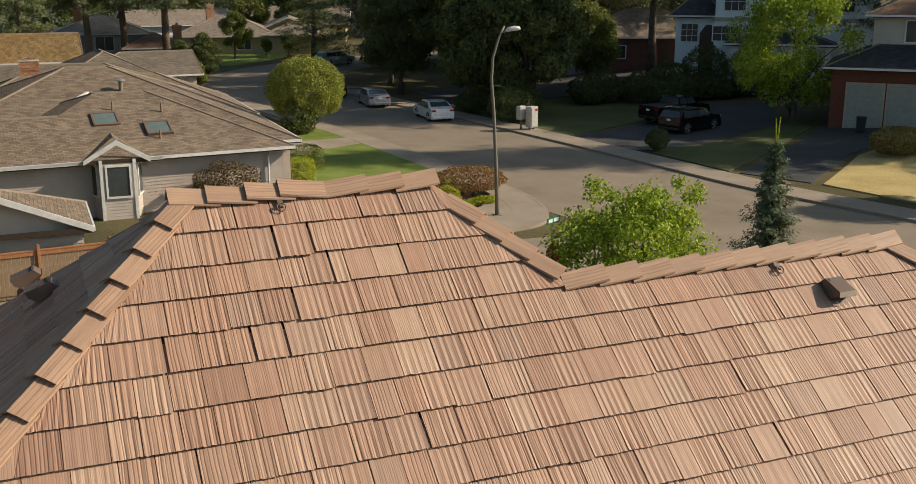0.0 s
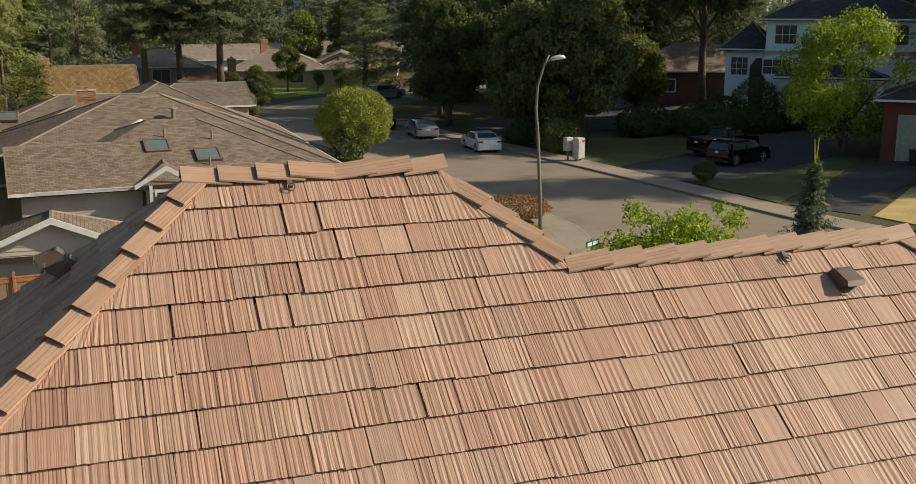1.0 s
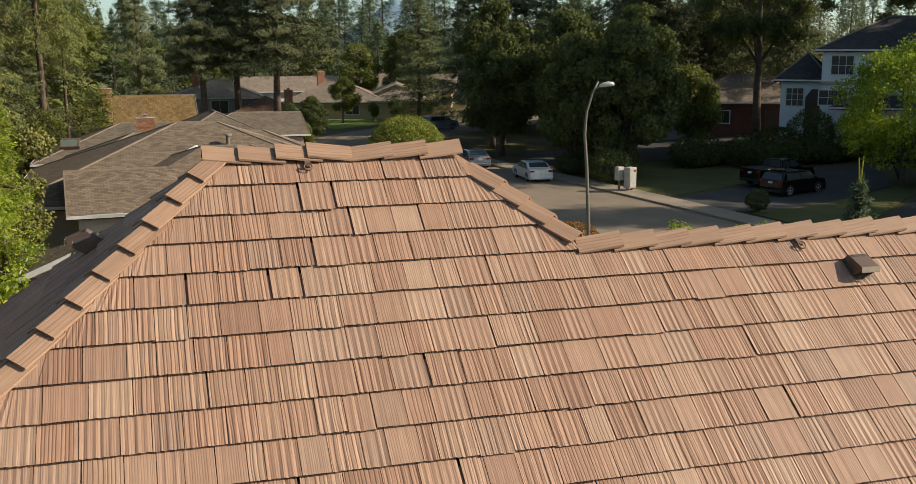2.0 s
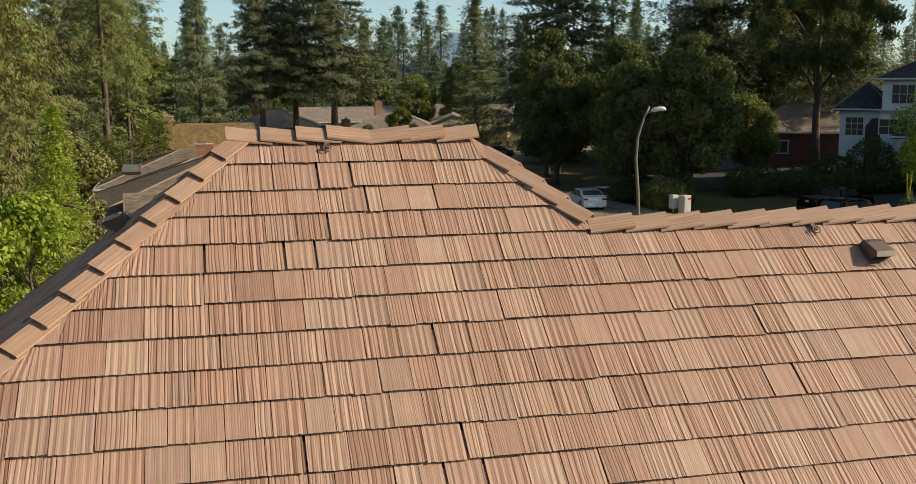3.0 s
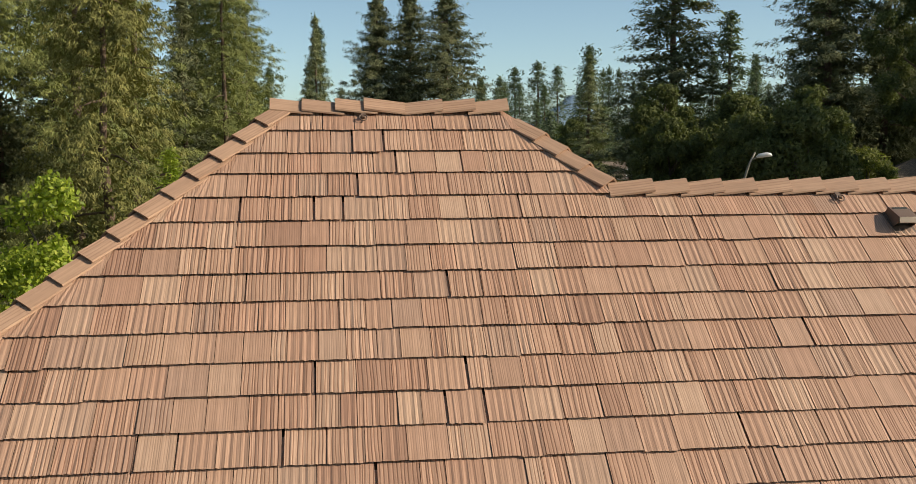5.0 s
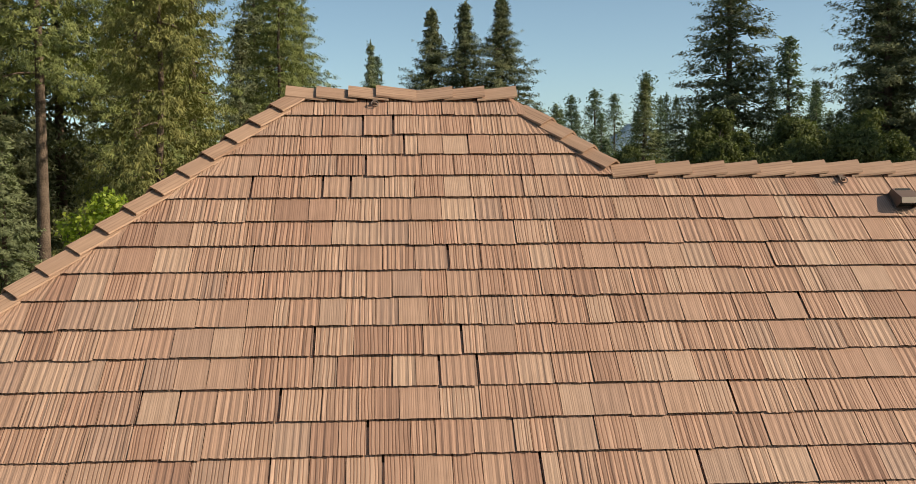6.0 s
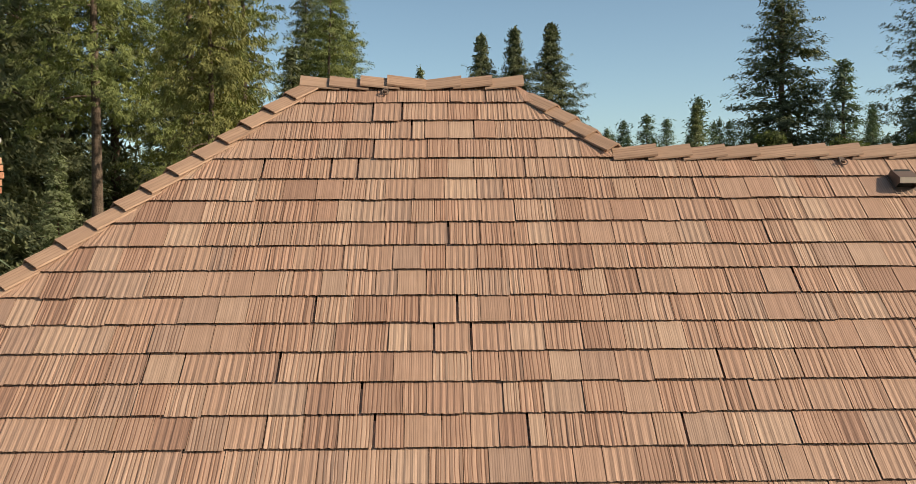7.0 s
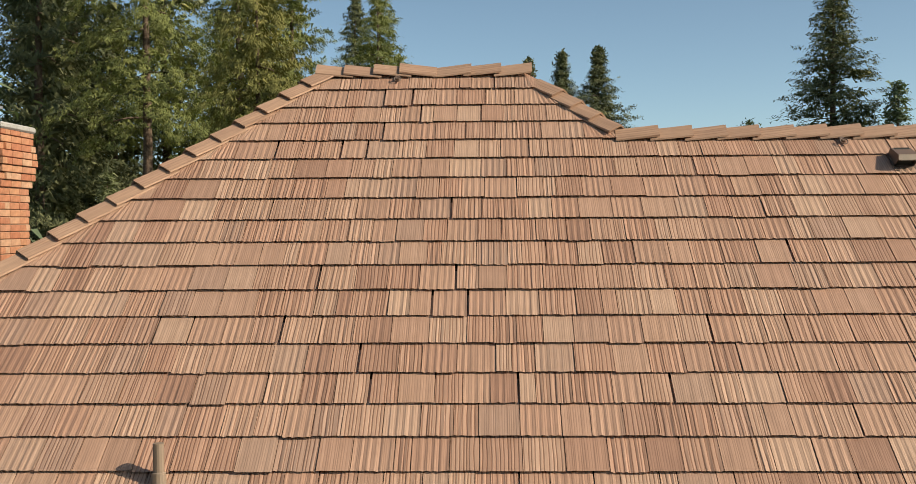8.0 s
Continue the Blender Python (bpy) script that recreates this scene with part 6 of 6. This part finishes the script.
# ---------------------------------------------------------------- vehicles
def vehicle(name, label, m, L, W, belt, roof_pts, glass, paint, wheel=0.33, base=0.22, wb=(0.19, 0.81), hood=None, rails=False, bed=False):
    """A car, x forwards from its middle. roof_pts: its side outline, from the tail over the top to the nose, in (x, z)."""
    car = empty(name, m, label, "car", "parked vehicles")
    n = len(roof_pts)
    s = Shape()
    prof = roof_pts + [(L / 2 - 0.05, base), (-L / 2 + 0.05, base)]
    stations = ((-1.0, 0.93, 0.0), (-0.94, 1.0, 0.03), (0.94, 1.0, 0.03), (1.0, 0.93, 0.0))
    k = len(prof)
    for off, sc, _ in stations:
        for x, z in prof:
            tuck = max(0.0, z - belt) * 0.30
            y = off * (W / 2) - math.copysign(tuck, off)
            zz = z if abs(off) < 0.97 else base + (z - base) * 0.955
            s.v.append((x * (0.985 if abs(off) > 0.97 else 1), y, zz))
    for a in range(3):
        for i in range(k):
            j = (i + 1) % k
            s.f.append((a * k + i, a * k + j, (a + 1) * k + j, (a + 1) * k + i))
    s.f += [tuple(range(k)), tuple(range(3 * k, 4 * k))[::-1]]
    body = part("body", s, paint, car, bevel=0.02)
    for sy in (-1, 1):
        for x0, x1, x2, x3, z1 in glass["side"]:
            y = lambda z: sy * (W / 2 + 0.004 - max(0.0, z - belt) * 0.30)
            z0 = belt + 0.02
            g = Shape().prism([(x0, y(z0), z0), (x1, y(z0), z0), (x2, y(z1), z1), (x3, y(z1), z1)], (0, -0.008 * sy, 0), (0, 0.006 * sy, 0))
            part("side_window", g, M_GLASS, body)
    for (xa, za), (xb, zb) in glass["ends"]:
        d = Vector((xb - xa, 0, zb - za))
        nn = Vector((-d.z, 0, d.x)).normalized()
        if nn.z < 0:
            nn = -nn
        ya, yb = W / 2 - max(0, za - belt) * 0.3 - 0.1, W / 2 - max(0, zb - belt) * 0.3 - 0.12
        g = Shape().prism([(xa, -ya, za), (xa, ya, za), (xb, yb, zb), (xb, -yb, zb)], nn * -0.01, nn * 0.012)
        part("windscreen", g, M_GLASS, body)
    for fx in wb:
        x = -L / 2 + fx * L
        for sy in (-1, 1):
            y = sy * (W / 2 - 0.1)
            wh = part("wheel", Shape().tube([(x, y - 0.1, wheel), (x, y - 0.09, wheel), (x, y + 0.09, wheel), (x, y + 0.1, wheel)], [wheel - 0.03, wheel, wheel, wheel - 0.03], 20), M_TYRE, car)
            rim = Shape().tube([(x, y + sy * 0.085, wheel), (x, y + sy * 0.108, wheel)], wheel * 0.2, 12)
            for q in range(5):
                a = q * math.tau / 5
                rim.box(-0.03, 0.03, -0.012, 0.012, 0, wheel * 0.68, Matrix.Translation((x, y + sy * 0.098, wheel)) @ Matrix.Rotation(a, 4, "Y"))
            ring = [(x + wheel * 0.68 * math.cos(a), y + sy * 0.095, wheel + wheel * 0.68 * math.sin(a)) for a in [q * math.tau / 16 for q in range(16)]]
            rim.tube(ring, 0.02, 5, True)
            part("rim", rim, M_RIM, wh)
            arch = [(x + (wheel + 0.06) * math.cos(a), sy * (W / 2 + 0.002), wheel + (wheel + 0.06) * math.sin(a)) for a in [math.pi * q / 12 for q in range(13)]]
            part("wheel_arch", Shape().prism(arch, (0, -0.004 * sy, 0), (0, 0.004 * sy, 0)), M_PLASTIC, body)
    xr, xf = -L / 2, L / 2
    zt = glass["tail"]
    for sy in (-1, 1):
        part("tail_light", Shape().box(xr - 0.012, xr + 0.14, sy * (W / 2 - 0.2) - 0.17, sy * (W / 2 - 0.2) + 0.17, zt - 0.07, zt + 0.07), M_TAIL, body, bevel=0.02)
        part("head_light", Shape().box(xf - 0.2, xf - 0.01, sy * (W / 2 - 0.25) - 0.17, sy * (W / 2 - 0.25) + 0.17, zt - 0.18, zt - 0.04), M_CLEARLIGHT, body, bevel=0.02)
        part("mirror", Shape().box(glass["mirror"] - 0.06, glass["mirror"] + 0.06, sy * (W / 2 + 0.08) - 0.09, sy * (W / 2 + 0.08) + 0.09, belt + 0.03, belt + 0.16), paint, body, bevel=0.03)
    part("number_plate", Shape().box(xr - 0.02, xr + 0.03, -0.16, 0.16, zt - 0.14, zt - 0.0), M_WHITE, body)
    part("rear_bumper", Shape().box(xr - 0.05, xr + 0.12, -W / 2 + 0.08, W / 2 - 0.08, base + 0.05, base + 0.24), M_PLASTIC if rails or bed else paint, body, bevel=0.03)
    if rails:
        for sy in (-1, 1):
            y = sy * (W / 2 - 0.3)
            part("roof_rail", Shape().tube([(-1.7, y, roof_pts[2][1] - 0.02), (-1.5, y, roof_pts[2][1] + 0.06), (0.3, y, roof_pts[2][1] + 0.07), (0.55, y, roof_pts[2][1] - 0.04)], 0.018, 6), M_CHROME, body, "chrome roof rail")
            yy = sy * (W / 2 + 0.008)
            part("window_trim", Shape().tube([(-1.75, yy, belt + 0.01), (1.2, yy, belt - 0.02)], 0.012, 6), M_CHROME, body)
    if bed:
        part("bed_cover", Shape().box(-L / 2 + 0.1, -0.75, -W / 2 + 0.12, W / 2 - 0.12, 1.27, 1.32), M_PLASTIC, body, "black pickup bed cover", bevel=0.01)
    return car


SEDAN = [(-2.36, 0.55), (-2.34, 0.98), (-1.85, 1.08), (-1.1, 1.42), (-0.2, 1.48), (0.45, 1.42), (1.25, 1.02), (2.1, 0.86), (2.36, 0.6)]
SEDAN_G = {"side": [(-1.5, -0.35, -0.35, -1.0, 1.38), (-0.28, 1.05, 0.42, -0.28, 1.38)], "ends": [((-1.78, 1.11), (-1.18, 1.40)), ((0.52, 1.39), (1.2, 1.05))], "tail": 0.86, "mirror": 0.95}
SUV = [(-2.38, 0.6), (-2.36, 1.05), (-2.05, 1.6), (-1.4, 1.70), (0.0, 1.70), (0.65, 1.62), (1.35, 1.15), (2.2, 1.02), (2.38, 0.65)]
SUV_G = {"side": [(-1.95, -0.45, -0.45, -1.75, 1.56), (-0.38, 1.15, 0.6, -0.38, 1.56)], "ends": [((-2.34, 1.12), (-2.1, 1.55)), ((0.72, 1.57), (1.3, 1.19))], "tail": 1.02, "mirror": 1.0}
TRUCK = [(-2.9, 0.65), (-2.88, 1.3), (-0.72, 1.3), (-0.6, 1.86), (0.1, 1.92), (0.75, 1.86), (1.45, 1.32), (2.75, 1.18), (2.9, 0.7)]
TRUCK_G = {"side": [(-0.55, 0.2, 0.2, -0.5, 1.78), (0.27, 1.3, 0.72, 0.27, 1.78)], "ends": [((-0.71, 1.36), (-0.61, 1.8)), ((0.82, 1.82), (1.4, 1.36))], "tail": 1.1, "mirror": 1.15}


def heading(dx, dy):
    return math.degrees(math.atan2(dy, dx))


vehicle("white_sedan", "white four-door sedan parked at the kerb", on_land(29.25, 75.2, heading(0.06, 0.99)), 4.75, 1.84, 0.95, SEDAN, SEDAN_G, M_CARWHITE)
vehicle("silver_sedan", "silver sedan parked further down the street", on_land(27.6, 85.0, heading(0.08, 0.99)), 4.75, 1.84, 0.95, SEDAN, SEDAN_G, M_CARSILVER)
vehicle("dark_suv", "dark van-like car parked beyond the silver sedan", on_land(25.9, 92.5, heading(0.0, 1.0)), 4.76, 1.92, 1.1, SUV, SUV_G, M_CARBLACK)
vehicle("pale_blue_wagon", "pale blue car parked across the far bend", on_land(35.5, 124.0, heading(0.93, 0.37)), 4.76, 1.9, 1.1, SUV, SUV_G, M_CARBLUE)
vehicle("black_suv", "black five-door car with chrome roof rails on the driveway", on_land(43.6, 62.0, heading(0.93, 0.30)), 4.85, 1.95, 1.1, SUV, SUV_G, M_CARBLACK, 0.37, rails=True)
vehicle("pickup_truck", "black pickup truck with a covered bed on the driveway", on_land(45.2, 66.3, heading(0.95, 0.24)), 5.8, 2.0, 1.32, TRUCK, TRUCK_G, M_CARBLACK, 0.4, 0.35, bed=True)

# ---------------------------------------------------------------- shrubs, hedges and the trees round the houses
globe = empty("globe_tree", on_land(18.3, 71.5), "large clipped round-headed tree beside the street", "tree", "garden trees")
gr = random.Random(51)
lobes, stems = [], Shape()
for k in range(130):
    zz = 1 - 1.75 * (k + 0.5) / 130
    a = k * 2.39996 + gr.uniform(-0.2, 0.2)
    q = math.sqrt(1 - zz * zz)
    lobes.append((2.35 * q * math.cos(a), 2.35 * q * math.sin(a), 3.05 + 2.0 * zz, gr.uniform(0.36, 0.52)))
lobes.append((0, 0, 3.0, 1.75))
for k in range(6):
    a = k * 1.05
    stems.tube([(0.15 * math.cos(a), 0.15 * math.sin(a), -0.2), (0.5 * math.cos(a), 0.5 * math.sin(a), 1.2), (1.3 * math.cos(a), 1.3 * math.sin(a), 2.8)], [0.09, 0.07, 0.03], 6)
part("stem", stems, M_BARK2, globe, smooth=True)
part("crown", leafy_crown(lobes, 36000, 0.13, 51, M_GLOBE, 0.5, 0.62, True), M_GLOBE, globe)
put(broadleaf("low_tree", "small tree with dense low leaves under the round tree", 2.6, 1.9, 0.2, 52, M_LEAFDARK, 3500, 0.16, 12), 17.2, 70.4)
shrub("round_shrub", "bronze-green round shrub before the house wall", 8.6, 49.0, 3.3, 2.4, 2.3, 53, M_LEAFBROWN, 7000, 0.1)
shrub("golden_hedge", "clipped golden hedge with a flat top", 12.9, 54.3, 2.4, 1.7, 1.25, 54, M_LEAFYELLOW, 6000, 0.08, box=True)
shrub("clipped_hedge", "clipped green hedge beside the lawn", 14.0, 57.9, 3.0, 2.2, 1.3, 55, M_LEAFMID, 6000, 0.09, box=True)
shrub("clipped_hedge", "small square clipped dark hedge by the house corner", 11.8, 54.9, 1.4, 1.6, 1.3, 65, M_LEAFMID, 3500, 0.08, box=True)
shrub("golden_hedge", "low golden hedge by the steps", 12.6, 61.0, 2.4, 1.2, 0.8, 56, M_LEAFYELLOW, 4000, 0.08)
shrub("rust_shrub", "rust-red spreading maple shrub by the lamp post", 20.4, 47.6, 3.9, 3.0, 1.25, 57, M_LEAFRUST, 7000, 0.1, 0.25)
shrub("pale_shrub", "pale green mounded shrub in the corner bed", 18.3, 45.4, 1.4, 1.4, 1.1, 58, M_LEAFYELLOW, 2600, 0.07)
shrub("low_shrub", "low yellow-green perennials in the corner bed", 20.2, 45.4, 1.6, 0.8, 0.45, 59, M_LEAFYELLOW, 1500, 0.09)
shrub("low_shrub", "low green perennials in the corner bed", 18.9, 45.1, 1.4, 0.8, 0.4, 60, M_LEAF, 1500, 0.09)
shrub("ball_shrub", "small dark clipped ball shrub on the lawn", 36.6, 55.4, 1.5, 1.5, 1.3, 61, M_LEAFDARK, 3500, 0.1, 0.15)
shrub("yellow_shrub", "straggling yellow shrub behind the corner house", 13.0, 62.8, 2.6, 2.2, 1.8, 62, M_LEAFYELLOW, 3500, 0.1)
shrub("dry_shrub", "dry straggling shrub at the garage lawn", 48.3, 47.4, 3.8, 3.0, 1.7, 63, M_LEAFDRY, 6000, 0.14)
for k, (x, y, w, h) in enumerate(((33.6, 77.2, 3.2, 1.7), (35.4, 79.0, 3.0, 2.0), (33.8, 70.9, 3.4, 2.6), (35.6, 72.3, 2.8, 2.4))):
    shrub("dark_shrub", "dark broad shrub under the street trees", x, y, w, w, h, 70 + k, M_LEAFDARK, 4000, 0.15)
for k in range(16):
    a = k / 15
    x, y = 44.0 + 11.5 * a + random.Random(k).uniform(-0.8, 0.8), 78.5 - 6.5 * a + random.Random(k + 50).uniform(-1.4, 1.4)
    w = random.Random(k).uniform(2.2, 3.6)
    shrub("rhododendron", "dark rhododendron bush below the white house", x, y, w, w, random.Random(k).uniform(1.4, 2.6), 80 + k, M_LEAFDARK, 2000, 0.22, group="rhododendrons below the house")
for k, (x, y, w, h) in enumerate(((53.6, 74.5, 4.0, 4.2), (55.8, 72.0, 3.6, 3.8), (57.6, 69.6, 3.4, 3.0), (51.5, 76.5, 3.6, 3.0))):
    shrub("laurel_bush", "tall dark laurel against the white house", x, y, w, w, h, 120 + k, M_LEAFDARK, 4500, 0.2, group="rhododendrons below the house")
BIG = broadleaf("maple_tree", "dark leafy maple shading the street", 13, 5.4, 0.9, 101, M_LEAFDARK, 24000, 0.34, 70, 0.55, shell=0.25, tri=True)
MID = broadleaf("maple_tree", "mid-green leafy tree among the houses", 9, 3.9, 1.4, 102, M_LEAFMID, 11000, 0.3, 34, 0.65, shell=0.3, tri=True)
HIGH = broadleaf("maple_tree", "tall street tree with a bare trunk and leafy crown", 25, 9.6, 7.0, 105, M_LEAFDARK, 60000, 0.3, 120, 0.29, shell=0.1, tri=True, fork=0.9, bark=M_BARK)
put(HIGH, 57.4, 88.6)
FARMID = broadleaf("maple_tree", "mid-green leafy tree in the distance", 9, 3.9, 0.8, 104, M_LEAFMID, 3000, 0.62, 20, 0.85, shell=0.4, tri=True)
OAK = broadleaf("alder_tree", "tall dark alder behind the houses", 19, 6.2, 3.0, 103, M_LEAFDARK, 26000, 0.4, 76, 0.48, shell=0.25, tri=True)
for src, x, y, k, rz in ((BIG, 33.8, 77.5, 0.9, 0), (BIG, 36.4, 73.8, 0.95, 70), (BIG, 32.6, 92, 0.9, 200), (BIG, 37, 86, 1.05, 140), (OAK, 41.5, 82.5, 0.75, 0), (MID, 46.6, 82.2, 0.95, 0),
                         (OAK, 44.5, 90, 0.7, 60), (OAK, 70, 80, 1.1, 200), (OAK, 34, 99, 0.8, 260), (BIG, 36.5, 103, 1.0, 40),
                         (BIG, 17.3, 108.5, 0.4, 0), (BIG, 15.4, 110.5, 0.34, 60), (MID, 14.4, 96, 0.4, 30), (MID, 26.0, 137, 0.7, 60), (MID, 30.5, 139, 0.3, 10), (MID, 34, 141, 0.35, 70), (MID, 38, 139, 0.35, 140),
                         (MID, 44, 132, 0.9, 0), (BIG, 40, 160, 1.0, 10), (MID, 33, 161, 1.2, 0), 
                         # last three: trees out of view, added to cast shade on the street
                         (BIG, 72, 118, 1.2, 0), (OAK, 84, 140, 1.2, 10), (OAK, 73, 64, 1.6, 0), (OAK, 82, 61.5, 1.8, 120), (BIG, 50, 32.5, 0.85, 30)):
    ob = copy_thing(src, on_land(x, y, rz))
    ob.scale = (k, k, k)
rnd = random.Random(4)
for k in range(36):
    b = radians(rnd.uniform(-12, 38))
    r = rnd.uniform(185, 300)
    ob = copy_thing(FARMID, on_land(r * math.sin(b), r * math.cos(b), rnd.uniform(0, 360)))
    q = rnd.uniform(1.0, 1.9)
    ob.scale = (q * 1.3, q * 1.3, q)
for src in (BIG, MID, OAK, FARMID):
    for c in (*src.children_recursive, src):
        bpy.data.objects.remove(c)
put(broadleaf("hazel_tree", "light green leafy tree beside the cedar", 8.6, 2.6, 0.8, 110, M_LEAF, 9000, 0.2, 26, 0.8, "garden trees", 0.4), -7.6, 33.0)
put(broadleaf("hazel_tree", "light green leafy tree at the garden edge", 6.6, 2.2, 0.6, 111, M_LEAF, 6000, 0.2, 20, 0.8, "garden trees", 0.4), -4.9, 34.5)
put(broadleaf("dusty_tree", "grey-green feathery tree beside the cedar", 8.0, 2.6, 0.6, 112, M_CEDARLEAF, 9000, 0.2, 24, 0.8, "garden trees", 0.4), -5.2, 49.5)

# far mountain; the haze before it is put into its blue colour
mt = Shape()
ring = [(180 * math.cos(a), 180 * math.sin(a)) for a in [k * math.tau / 24 for k in range(24)]]
rr = random.Random(3)
for lev, (z, q) in enumerate(((0, 1.5), (45, 0.95), (95, 0.55), (135, 0.25), (160, 0.07))):
    mt.v += [(x * q * rr.uniform(0.85, 1.15), y * q * rr.uniform(0.85, 1.15), z + rr.uniform(-8, 8)) for x, y in ring]
for lev in range(4):
    mt.f += [(lev * 24 + k, lev * 24 + (k + 1) % 24, lev * 24 + 24 + (k + 1) % 24, lev * 24 + 24 + k) for k in range(24)]
mt.f.append(tuple(range(96, 120)))
mb = part("backdrop", mt, M_MOUNTAIN, None, "far mountain above the forest, coloured as if in haze", smooth=True, m=pose(866, 3650, 0))
tagged(mb, kind="structure")
